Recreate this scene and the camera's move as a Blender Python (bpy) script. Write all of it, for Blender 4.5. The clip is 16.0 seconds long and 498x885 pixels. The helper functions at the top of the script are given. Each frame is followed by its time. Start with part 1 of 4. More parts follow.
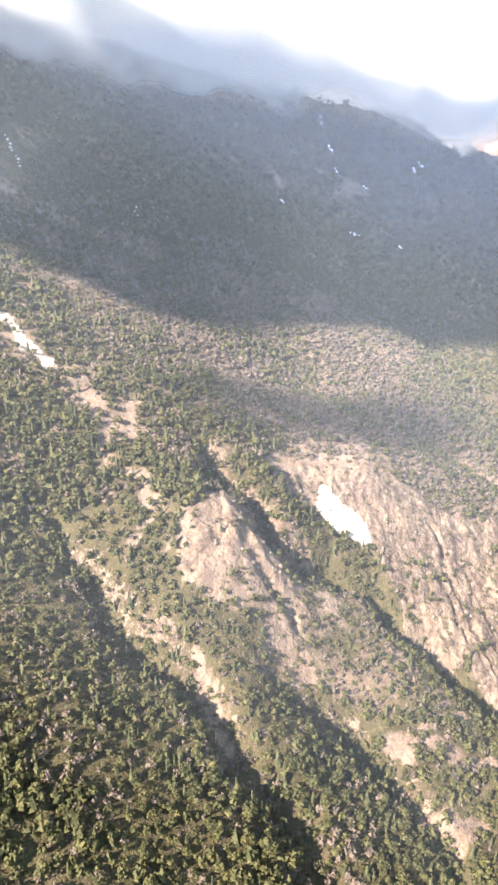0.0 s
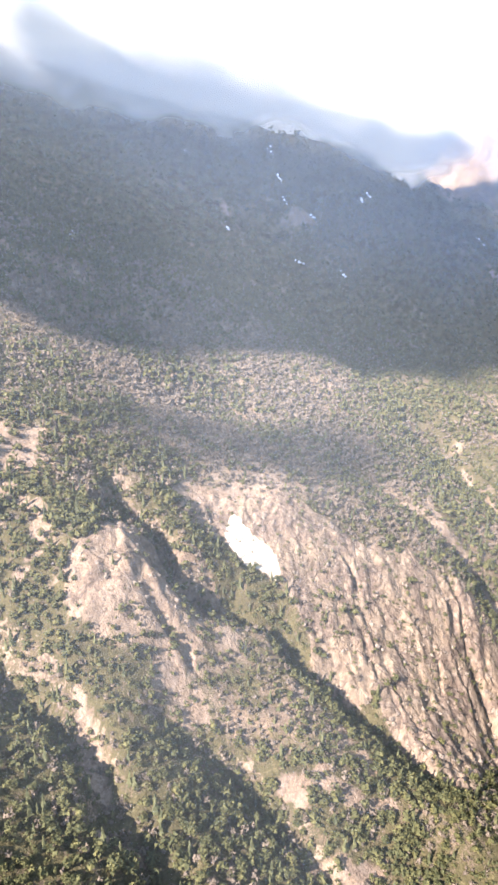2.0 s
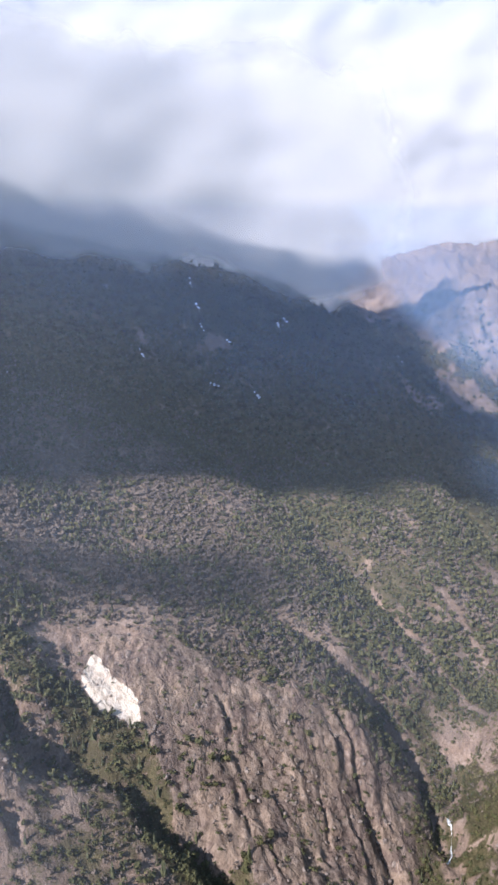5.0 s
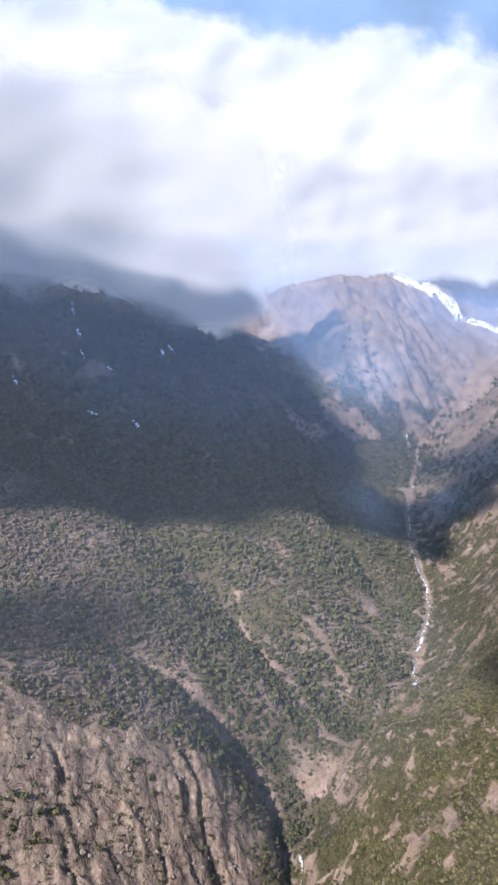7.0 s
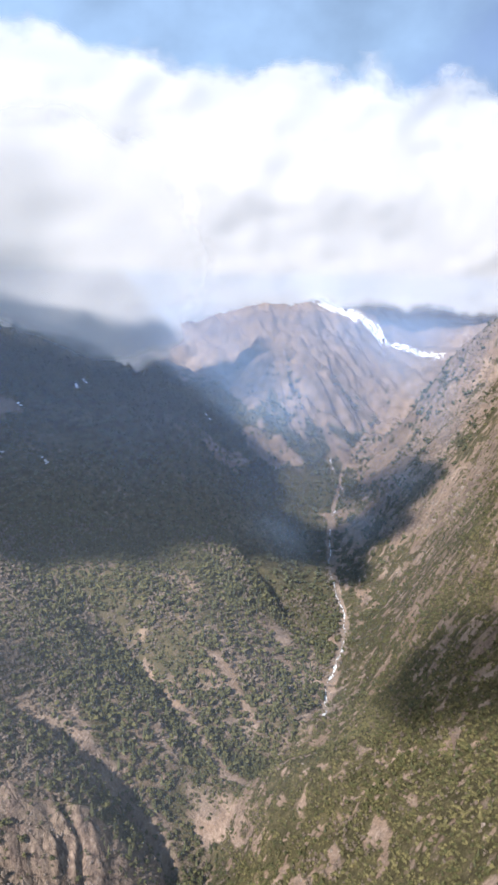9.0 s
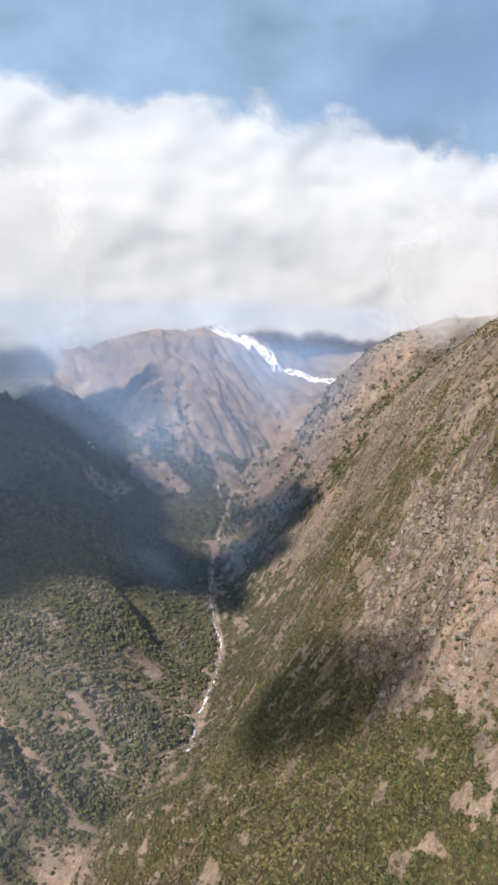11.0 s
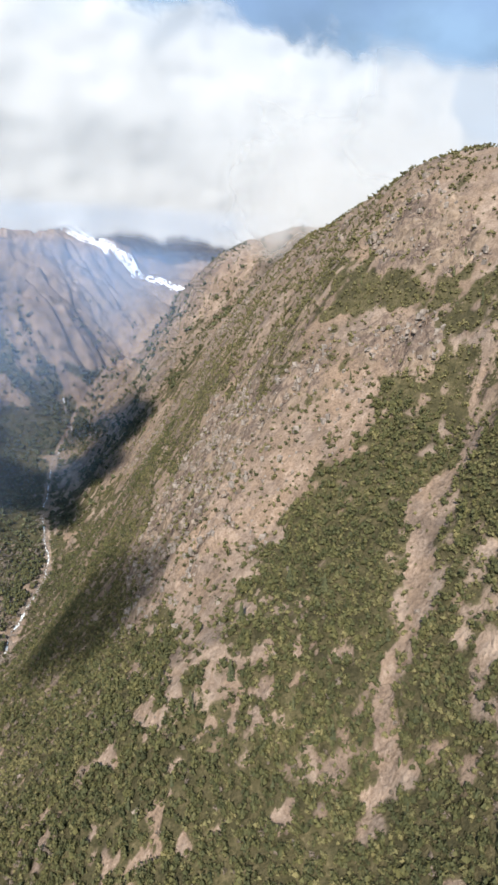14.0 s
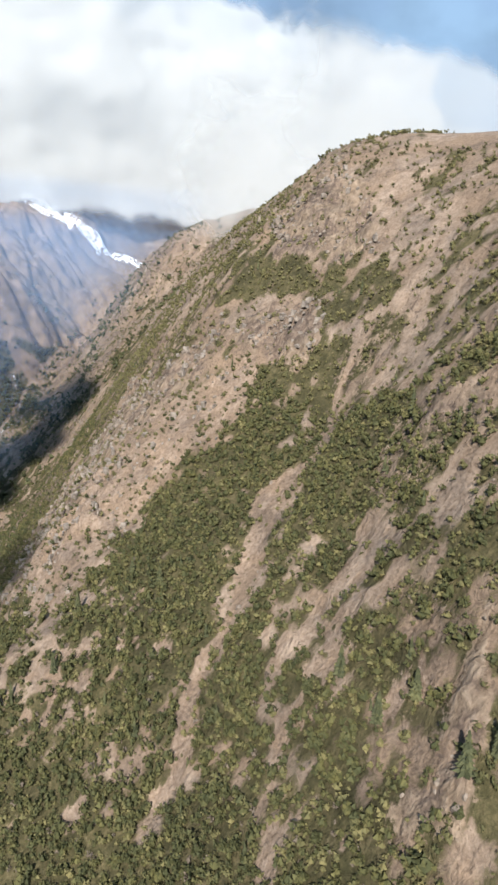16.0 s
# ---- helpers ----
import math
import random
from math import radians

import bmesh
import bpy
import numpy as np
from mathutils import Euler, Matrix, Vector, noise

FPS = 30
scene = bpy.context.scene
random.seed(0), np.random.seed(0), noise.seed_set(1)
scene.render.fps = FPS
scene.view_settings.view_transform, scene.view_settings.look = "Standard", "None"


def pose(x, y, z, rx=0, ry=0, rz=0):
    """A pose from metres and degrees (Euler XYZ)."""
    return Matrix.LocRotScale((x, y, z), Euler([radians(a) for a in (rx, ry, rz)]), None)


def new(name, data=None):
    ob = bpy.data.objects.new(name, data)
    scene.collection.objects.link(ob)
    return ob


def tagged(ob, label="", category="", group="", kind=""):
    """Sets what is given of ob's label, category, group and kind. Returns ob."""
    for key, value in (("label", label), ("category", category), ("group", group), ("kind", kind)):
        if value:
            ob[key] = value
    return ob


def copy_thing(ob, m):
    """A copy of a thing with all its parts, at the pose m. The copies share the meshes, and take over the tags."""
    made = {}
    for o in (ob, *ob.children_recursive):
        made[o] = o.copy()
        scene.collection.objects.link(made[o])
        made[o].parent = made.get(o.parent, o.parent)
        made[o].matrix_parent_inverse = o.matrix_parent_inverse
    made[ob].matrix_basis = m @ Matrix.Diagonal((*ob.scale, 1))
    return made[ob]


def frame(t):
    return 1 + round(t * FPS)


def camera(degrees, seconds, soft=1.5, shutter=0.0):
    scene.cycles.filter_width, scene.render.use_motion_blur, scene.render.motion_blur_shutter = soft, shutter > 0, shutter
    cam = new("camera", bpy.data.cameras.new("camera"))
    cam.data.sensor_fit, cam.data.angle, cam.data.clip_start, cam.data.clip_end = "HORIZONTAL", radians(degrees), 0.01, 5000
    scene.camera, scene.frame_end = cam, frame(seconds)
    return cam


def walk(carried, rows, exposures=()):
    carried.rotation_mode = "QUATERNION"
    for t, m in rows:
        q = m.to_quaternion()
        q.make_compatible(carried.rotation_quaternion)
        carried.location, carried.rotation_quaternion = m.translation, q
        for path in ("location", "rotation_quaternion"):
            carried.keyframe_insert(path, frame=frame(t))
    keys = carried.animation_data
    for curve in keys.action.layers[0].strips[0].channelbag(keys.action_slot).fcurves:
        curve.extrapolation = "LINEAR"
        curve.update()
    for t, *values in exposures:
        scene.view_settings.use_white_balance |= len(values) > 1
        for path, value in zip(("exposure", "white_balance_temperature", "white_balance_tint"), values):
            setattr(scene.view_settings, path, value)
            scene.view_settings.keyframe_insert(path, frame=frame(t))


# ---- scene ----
cam = camera(41.2, 16.0, soft=2.7)
METRES, EYE, TILT, LEAN, TURN = 560.0, 500.0, -22.0, 0.0, 0.0
EXPOSURES = [(0.0, 2.2, 7600, 22), (2.0, 2.2, 7250, 22), (3.2, 2.1, 6950, 22), (5.5, 0.8, 6200, 25), (8.0, 1.1, 6450, 21), (11.0, 0.8, 7050, 17), (13.0, 0.85, 6800, 15), (16.0, 0.88, 6850, 12)]
ROWS = [
    (0.0, 0.0005, -0.0004, -0.0003, 0, 0, -0),
    (0.5, 0.0257, 0.0040, 0.0021, -0.85, 0.19, -0.22),
    (1.0, 0.0514, 0.0082, 0.0046, -1.5, 0.64, -0.34),
    (1.5, 0.0776, 0.0123, 0.0073, -2.07, 0.9, -0.44),
    (2.0, 0.1045, 0.0161, 0.0100, -2.1, 1.99, -0.5),
    (2.5, 0.1322, 0.0196, 0.0129, -1.86, 3.89, -0.4),
    (3.0, 0.1607, 0.0227, 0.0159, -1.53, 5.82, -0.27),
    (5.5, 0.3060, 0.0296, 0.0327, -5.92, 12.47, 2.78),
    (6.0, 0.3344, 0.0287, 0.0357, -8.15, 12.67, 3.19),
    (6.5, 0.3631, 0.0271, 0.0384, -9.79, 13.07, 3.41),
    (7.0, 0.3926, 0.0247, 0.0406, -11.27, 13.61, 3.91),
    (7.5, 0.4230, 0.0215, 0.0424, -12.39, 14.19, 4.52),
    (8.0, 0.4541, 0.0173, 0.0438, -13.09, 14.85, 5.23),
    (10.5, 0.6112, -0.0171, 0.0438, -19.54, 16.17, 9.42),
    (11.0, 0.6429, -0.0258, 0.0420, -21.63, 16.59, 9.94),
    (11.5, 0.6748, -0.0349, 0.0397, -23.06, 16.77, 10.4),
    (12.0, 0.7069, -0.0446, 0.0369, -24.66, 16.41, 10.99),
    (12.5, 0.7391, -0.0550, 0.0337, -26.58, 13.37, 11.25),
    (13.0, 0.7712, -0.0664, 0.0299, -28.64, 10.09, 11.64),
    (13.5, 0.8030, -0.0788, 0.0257, -30.05, 8.27, 11.92),
    (14.0, 0.8346, -0.0918, 0.0212, -30.66, 7.02, 12.25),
    (14.5, 0.8662, -0.1054, 0.0166, -31.07, 5.89, 12.58),
    (15.0, 0.8979, -0.1193, 0.0119, -31.83, 6.05, 11.84),
    (15.5, 0.9298, -0.1338, 0.0070, -32.36, 5.76, 11.21),
    (16.0, 0.9606, -0.1485, 0.0019, -32.25, 5.19, 10.73),
]
walk(cam, [(t, pose(0, 0, EYE, TILT, LEAN, TURN) @ pose(METRES * x, METRES * y, METRES * z, 90 + pitch, roll, yaw)) for t, x, y, z, yaw, pitch, roll in ROWS],
     exposures=EXPOSURES)

# ---- world, sun ----
SUN_UP, SUN_FROM = 36.0, 223.5           # elevation; bearing from +y, clockwise
world = bpy.data.worlds.new("sky")
scene.world = world
world.use_nodes = True
wn, wl = world.node_tree.nodes, world.node_tree.links
wn.clear()
w_out = wn.new("ShaderNodeOutputWorld")
w_sky = wn.new("ShaderNodeTexSky")
w_sky.sky_type, w_sky.sun_disc = "NISHITA", False
w_sky.sun_elevation, w_sky.sun_rotation = radians(SUN_UP), radians(SUN_FROM)
w_sky.altitude, w_sky.dust_density, w_sky.air_density = 2500, 0.6, 1.2
w_blue = wn.new("ShaderNodeBackground")
w_blue.inputs["Strength"].default_value = 0.10
w_cloud = wn.new("ShaderNodeBackground")
w_cloud.inputs["Strength"].default_value = 0.8
w_cloud.inputs["Color"].default_value = (0.40, 0.66, 1.0, 1)
w_mix = wn.new("ShaderNodeMixShader")
w_co = wn.new("ShaderNodeTexCoord")
w_map = wn.new("ShaderNodeMapping")
w_map.inputs["Scale"].default_value = (1, 1, 1.5)
w_noise = wn.new("ShaderNodeTexNoise")
w_noise.inputs["Scale"].default_value, w_noise.inputs["Detail"].default_value = 2.6, 7
w_noise.inputs["Distortion"].default_value = 0.3
w_ramp = wn.new("ShaderNodeMapRange")
w_ramp.inputs["From Min"].default_value, w_ramp.inputs["From Max"].default_value = 0.27, 0.44
w_noise2 = wn.new("ShaderNodeTexNoise")
w_noise2.inputs["Scale"].default_value, w_noise2.inputs["Detail"].default_value = 5.0, 6
w_shade = wn.new("ShaderNodeMapRange")
w_shade.inputs["From Min"].default_value, w_shade.inputs["From Max"].default_value = 0.35, 0.65
w_shade.inputs["To Min"].default_value, w_shade.inputs["To Max"].default_value = 0.33, 0.52
for a, b in ((w_co.outputs["Generated"], w_map.inputs[0]), (w_map.outputs[0], w_noise.inputs["Vector"]), (w_noise.outputs["Fac"], w_ramp.inputs["Value"]),
             (w_map.outputs[0], w_noise2.inputs["Vector"]), (w_noise2.outputs["Fac"], w_shade.inputs["Value"]), (w_shade.outputs[0], w_cloud.inputs["Strength"]),
             (w_sky.outputs[0], w_blue.inputs["Color"]), (w_ramp.outputs[0], w_mix.inputs[0]),
             (w_blue.outputs[0], w_mix.inputs[1]), (w_cloud.outputs[0], w_mix.inputs[2]), (w_mix.outputs[0], w_out.inputs["Surface"])):
    wl.new(a, b)

sun = new("sun", bpy.data.lights.new("sun", "SUN"))
sun.data.energy, sun.data.angle, sun.data.color = 5.0, radians(0.6), (1.0, 0.955, 0.88)
a_s, e_s = radians(SUN_FROM), radians(SUN_UP)
SUN_WAY = Vector((-math.sin(a_s) * math.cos(e_s), -math.cos(a_s) * math.cos(e_s), -math.sin(e_s)))
sun.matrix_world = Matrix.Translation((0, 0, 1500)) @ SUN_WAY.to_track_quat("-Z", "Y").to_matrix().to_4x4()


# ---- terrain shape ----
def lattice(ix, iy, seed):
    h = (ix.astype(np.int64) * 374761393 + iy.astype(np.int64) * 668265263 + seed * 974634777) & 0xFFFFFFFF
    h = ((h ^ (h >> 13)) * 1274126177) & 0xFFFFFFFF
    h = h ^ (h >> 16)
    return (h & 0xFFFF) / 65535.0


def value_noise(x, y, seed):
    ix, iy = np.floor(x), np.floor(y)
    fx, fy = x - ix, y - iy
    fx, fy = fx * fx * fx * (fx * (fx * 6 - 15) + 10), fy * fy * fy * (fy * (fy * 6 - 15) + 10)
    a, b = lattice(ix, iy, seed), lattice(ix + 1, iy, seed)
    c, d = lattice(ix, iy + 1, seed), lattice(ix + 1, iy + 1, seed)
    return (a + (b - a) * fx) * (1 - fy) + (c + (d - c) * fx) * fy


def fbm(x, y, size, octaves=4, seed=0, gain=0.5):
    """Rolling noise from -1 to 1."""
    total, amp, norm = 0.0, 1.0, 0.0
    for k in range(octaves):
        ca, sa = math.cos(1.1 * k), math.sin(1.1 * k)
        u, v = (x * ca - y * sa) / size * 2 ** k, (x * sa + y * ca) / size * 2 ** k
        total = total + amp * (value_noise(u + 17.3 * k, v - 9.1 * k, seed + k) * 2 - 1)
        norm += amp
        amp *= gain
    return total / norm


def step(a, b, v):
    q = np.clip((v - a) / (b - a), 0, 1)
    return q * q * (3 - 2 * q)


def along(x, y, *pts):
    """The distance from a broken line in the plan, and how far along it, 0 to 1."""
    best, where = np.full(np.shape(x), 1e9), np.zeros(np.shape(x))
    n = len(pts) - 1
    for k in range(n):
        (ax, ay), (bx, by) = pts[k], pts[k + 1]
        q = np.clip(((x - ax) * (bx - ax) + (y - ay) * (by - ay)) / ((bx - ax) ** 2 + (by - ay) ** 2), 0, 1)
        d = np.hypot(x - ax - q * (bx - ax), y - ay - q * (by - ay))
        near = d < best
        best, where = np.where(near, d, best), np.where(near, (k + q) / n, where)
    return best, where


def area(x, y, *pts):
    """Metres inside a closed outline in the plan; negative outside."""
    d, _ = along(x, y, *pts, pts[0])
    odd = np.zeros(np.shape(x), bool)
    for (ax, ay), (bx, by) in zip(pts, pts[1:] + pts[:1]):
        odd ^= ((ay > y) != (by > y)) & (x < (bx - ax) * (y - ay) / (by - ay + 1e-9) + ax)
    return np.where(odd, d, -d)


LINES = []


def line(*pts):
    """A valley, rib or crest that the ground runs through, in plan and height."""
    LINES.extend(pts)


STREAM = ((1560, 2350), (1480, 2060), (1193, 1772), (980, 1550), (828, 1280), (797, 1199), (742, 1000), (631, 826), (520, 715), (415, 612), (330, 480), (280, 200), (250, -400), (200, -1000))
# the main valley, from the snow to behind the start
line((1560, 2350, 640), (1480, 2060, 530), (1193, 1772, 354), (980, 1550, 259), (828, 1280, 183), (797, 1199, 156), (742, 1000, 107), (631, 826, 75))
line((520, 715, 62), (415, 612, 42), (330, 480, 15), (280, 200, -25), (250, -400, -110), (200, -1000, -180))
# foot of the left slope
line((-102, 286, 209), (16, 281, 148), (78, 364, 127), (127, 368, 125), (167, 340, 77), (237, 358, 76))
line((-112, 463, 283), (-77, 360, 207), (-16, 414, 248), (17, 448, 252), (38, 392, 174), (42, 341, 149))
# brow and foot of the big cliff
line((57, 521, 230), (109, 556, 246), (169, 541, 199), (295, 575, 147), (193, 509, 153), (158, 445, 126), (219, 444, 90))
# shelf above the cliff
line((-101, 786, 358), (-55, 674, 331), (25, 831, 328), (75, 764, 267), (143, 733, 253), (172, 866, 296), (202, 696, 214))
line((283, 817, 226), (352, 881, 187), (374, 822, 160), (381, 915, 225), (390, 694, 128), (469, 830, 162), (558, 794, 101))
# the shaded mountain
line((178, 1250, 409), (436, 1083, 285), (528, 1370, 408), (573, 1021, 212), (784, 1547, 334), (582, 907, 125))
line((148, 1561, 624), (0, 1900, 850), (300, 2000, 800), (-300, 1500, 760), (-300, 900, 480), (-320, 600, 420))
# the mountain at the head of the valley, and the snow
line((770, 1703, 440), (802, 2028, 521), (833, 1603, 380), (973, 1820, 564), (1214, 2175, 676), (1473, 2364, 718))
line((700, 2150, 560), (850, 2150, 645), (1000, 2120, 685), (1662, 2720, 850), (1892, 2720, 815), (2075, 2720, 775), (1900, 3100, 850), (1300, 2900, 830), (800, 2700, 760), (1000, 3400, 800))
# the right mountain: foot, middle, upper ribs
line((464, 473, 115), (484, 608, 132), (552, 537, 166), (613, 440, 243), (561, 245, 290), (450, 250, 160))
line((587, 224, 307), (608, 243, 330), (618, 163, 319), (645, 91, 343), (659, 145, 350), (672, 221, 372), (646, 308, 337))
line((680, 343, 377), (697, 141, 386), (704, 61, 423), (708, 290, 390), (744, 263, 427), (746, 125, 439), (777, 119, 488))
line((801, 228, 459), (838, 235, 512), (857, 430, 551), (868, 315, 540), (836, 532, 447), (800, 665, 340), (765, 810, 221))
line((929, 852, 387), (1093, 1026, 483), (1121, 805, 631), (1191, 959, 603), (1077, 598, 663), (1059, 1206, 397))
line((1178, 1238, 488), (1217, 1428, 544), (1265, 1288, 615), (1250, 720, 640), (1480, 1000, 640), (1000, 450, 662), (1300, 300, 630), (1550, 300, 640))
line((1100, 100, 680), (900, -100, 620), (620, -100, 330), (480, 0, 190), (800, -500, 520), (1500, -500, 640))
# the range all round
line((-350, 300, 330), (-300, 0, 240), (-700, 600, 640), (-700, -300, 400), (-1300, 1200, 1000), (-1300, -500, 750), (-500, 2400, 1100))
line((2300, 600, 640), (2200, 1800, 720), (1750, 1600, 690), (2300, 2600, 820), (500, -900, 100), (-300, -900, 200))
line((900, 4200, 1000), (-900, 4200, 1100), (2600, 4200, 900), (-1800, 3000, 1200), (3600, 3000, 800), (3600, 500, 680), (3400, -900, 800), (-2200, 0, 1000))


class Sheet:
    """The smoothest sheet through the lines."""

    def __init__(self, pts, slack):
        p = np.array(pts, float)
        self.c = p[:, :2] / 500
        n = len(p)
        one = np.c_[np.ones(n), self.c]
        a = np.block([[self.bend(self.c) + slack * np.eye(n), one], [one.T, np.zeros((3, 3))]])
        self.w = np.linalg.solve(a, np.r_[p[:, 2], 0, 0, 0])

    def bend(self, q):
        r = (q[:, None, 0] - self.c[None, :, 0]) ** 2 + (q[:, None, 1] - self.c[None, :, 1]) ** 2
        return 0.5 * r * np.log(r + 1e-12)

    def __call__(self, x, y):
        q = np.c_[np.ravel(x), np.ravel(y)] / 500
        out = np.concatenate([self.bend(q[k:k + 8000]) @ self.w[:-3] + self.w[-3] + q[k:k + 8000] @ self.w[-2:] for k in range(0, len(q), 8000)])
        return out.reshape(np.shape(x))


SHEET = Sheet(LINES, 5e-4)


def wobble(x, y, size, seed):
    return x + size * 0.5 * fbm(x, y, size, 3, seed), y + size * 0.5 * fbm(x, y, size, 3, seed + 40)


# outlines of the cover, in plan
BIG_CLIFF = ((34, 529), (49, 554), (105, 556), (165, 552), (205, 562), (250, 573), (307, 584), (330, 570), (355, 540), (340, 490), (300, 450), (241, 410), (214, 433), (168, 454), (140, 463), (126, 480), (102, 503), (58, 512))
SMALL_CLIFF = ((-37, 440), (-9, 488), (25, 469), (47, 425), (-14, 392), (-41, 394))
RIBS = ((817, 379), (790, 400), (770, 440), (853, 511), (857, 575), (855, 632), (793, 610), (730, 560), (689, 530), (668, 440), (640, 410), (620, 398), (624, 361), (650, 325), (680, 328), (711, 355), (743, 378), (766, 367), (798, 359))
BLOCKS = ((809, 352), (836, 345), (853, 314), (834, 270), (817, 273), (811, 314))
SUMMIT = ((888, 412), (920, 420), (962, 422), (930, 350), (891, 285), (887, 292), (884, 343), (872, 369))
DRY_SLOPE = ((810, 316), (778, 307), (754, 283), (728, 291), (694, 292), (668, 288), (650, 262), (631, 273), (633, 357), (671, 402), (699, 378), (739, 398), (748, 378), (775, 357), (798, 338))
CLEARINGS = ((743, 166), (745, 109), (700, 40), (648, 20), (630, 60), (654, 92), (682, 123), (710, 140))
MOTTLED = ((641, 327), (672, 292), (679, 221), (662, 181), (633, 161), (603, 192), (598, 247))
FOOT_WOOD = ((430, 640), (560, 650), (610, 540), (590, 400), (470, 400), (390, 520))
DARK_WOOD = ((629, 837), (627, 469), (592, 228), (602, 180), (622, 101), (569, 183), (515, 273))
CHUTE = ((830, 238), (814, 233), (794, 221), (760, 208), (726, 193), (704, 179), (682, 165), (672, 160), (658, 149), (640, 146))
HIGH_SCRUB = ((875, 373), (878, 336), (889, 317), (889, 283), (853, 230), (844, 227), (838, 263), (850, 287), (848, 334), (836, 368), (825, 390), (859, 405))
SCRUB_BAND = ((812, 309), (817, 268), (838, 268), (835, 250), (813, 240), (799, 252), (782, 238), (767, 214), (742, 212), (714, 195), (683, 184), (661, 160), (625, 171), (640, 223), (686, 286), (722, 287), (755, 274), (787, 303))
SCRUB_SLOPE = ((797, 214), (802, 184), (778, 136), (741, 106), (744, 149), (731, 147), (718, 155), (681, 128), (655, 128), (668, 146), (713, 163), (750, 181))

OAK_SLOPE = ((-300, 620), (-200, 560), (-163, 531), (-115, 497), (-88, 448), (-55, 418), (-44, 385), (0, 382), (60, 378), (200, 352), (270, 300), (220, 180), (-300, 120))
GULLY_WOOD = ((20, 505), (46, 487), (75, 469), (114, 438), (157, 411), (190, 382), (240, 378), (245, 405), (214, 430), (155, 456), (135, 473), (112, 487), (86, 502), (57, 513))
HEAD_WOOD = ((838, 1641), (910, 1588), (937, 1396), (999, 1470), (955, 1666), (851, 1729))


def masks(x, y):
    """Where rock, bare soil, scree, snow and pale scars lie, each 0 to 1."""
    u, v = wobble(*wobble(x, y, 46, 5), 11, 6)
    rock = np.zeros_like(x)
    for width, pts in ((12, ((-40, 410), (-17, 430))), (5, ((665, 26), (690, 20), (712, 40))), (30, ((985, 430), (1060, 560))), (9, ((815, 285), (840, 330))),
                       (60, ((1000, 1850), (1080, 1900), (900, 1850))), (60, ((900, 1700), (1010, 1690)))):
        d, _ = along(u, v, *pts)
        rock = np.maximum(rock, 1 - step(width * 0.4, width * 1.35, d))
    for soft, most, outline in ((7, 1, BIG_CLIFF), (7, 0.7, SMALL_CLIFF), (16, 1, RIBS), (9, 1, BLOCKS), (9, 1, SUMMIT)):
        rock = np.maximum(rock, most * step(-soft, soft * 0.7, area(u, v, *outline)))
    bare = np.zeros_like(x)
    for width, pts in ((7, CHUTE[:5]), (10.5, CHUTE[3:8]), (6, CHUTE[7:]), (16, ((800, 665), (763, 592))),
                       (6, ((387, 840), (401, 800), (425, 725))), (9, ((425, 725), (442, 690), (456, 653), (450, 605))), (7, ((408, 643), (446, 625))), (10, ((280, 678), (317, 647), (333, 636))),
                       (9, ((599, 1008), (635, 979), (653, 949))), (6, ((468, 831), (509, 795), (517, 773))), (7, ((744, 1029), (700, 940), (660, 860))),
                       (6, ((-40, 430), (5, 425), (40, 408))), (9, ((20, 535), (70, 560), (110, 565))), (8, ((18, 390), (59, 394))),
                       (7, ((-48, 353), (-23, 328))), (5, ((106, 361), (149, 364), (193, 364))), (5, ((111, 332), (177, 331))), (6, ((-7, 299), (10, 296))),
                       (40, ((1000, 1330), (1090, 1240), (1150, 1000))), (14, ((880, 1620), (930, 1660))), (4, ((54, 763), (77, 747), (91, 702)))):
        d, _ = along(u, v, *pts)
        bare = np.maximum(bare, 1 - step(width * 0.4, width * 1.3, d))
    d, _ = along(u, v, (-150, 575), (-118, 534), (-95, 483), (-76, 448), (-50, 425), (-25, 400))
    bare = np.maximum(bare, (1 - step(8, 32, d)) * step(-0.05, 0.3, fbm(x, y, 13, 3, 28)))
    bare = np.maximum(bare, step(-6, 5, area(u, v, *DRY_SLOPE)))
    bare = np.maximum(bare, 0.95 * step(-12, 10, area(u, v, *CLEARINGS)) * step(0.24, 0.3, fbm(x, y, 9, 3, 26)))
    bare = np.maximum(bare, 0.9 * step(-12, 12, area(u, v, *MOTTLED)) * step(0.12, 0.2, fbm(x, y, 8, 3, 29)))
    wooded = np.maximum(step(-5, 5, area(u, v, *DARK_WOOD)), step(-5, 5, area(u, v, *FOOT_WOOD)))
    bare = np.maximum(bare, 0.95 * wooded * step(0.27, 0.34, fbm(x, y, 10, 3, 30)))
    scar = np.zeros_like(x)
    for width, pts in ((11, ((60, 519), (72, 508), (88, 504))), (8, ((-228, 607), (-205, 594), (-186, 583), (-168, 568)))):
        d, _ = along(u, v, *pts)
        scar = np.maximum(scar, 1 - step(width * 0.6, width * 1.1, d))
    hills = step(900, 1500, y)
    rock = np.maximum(rock * (1 - 0.3 * hills), hills * step(-0.1, 0.5, fbm(x, y, 130, 4, 15)) * 0.75)
    high = step(870, 990, x + 0.12 * (y - 500)) * step(380, 520, y) * (1 - step(1350, 1600, y))
    rock = np.maximum(rock, high * step(-0.25, 0.35, fbm(x, y, 70, 4, 16)) * 0.85)
    head = step(640, 760, x - 0.1 * (y - 1600)) * step(1560, 1750, y)
    rock = np.maximum(rock, head * (0.62 + 0.3 * fbm(x, y, 90, 3, 17)))
    shade = step(930, 1010, y) * (1 - step(1400, 1700, y)) * (1 - step(640, 760, x))
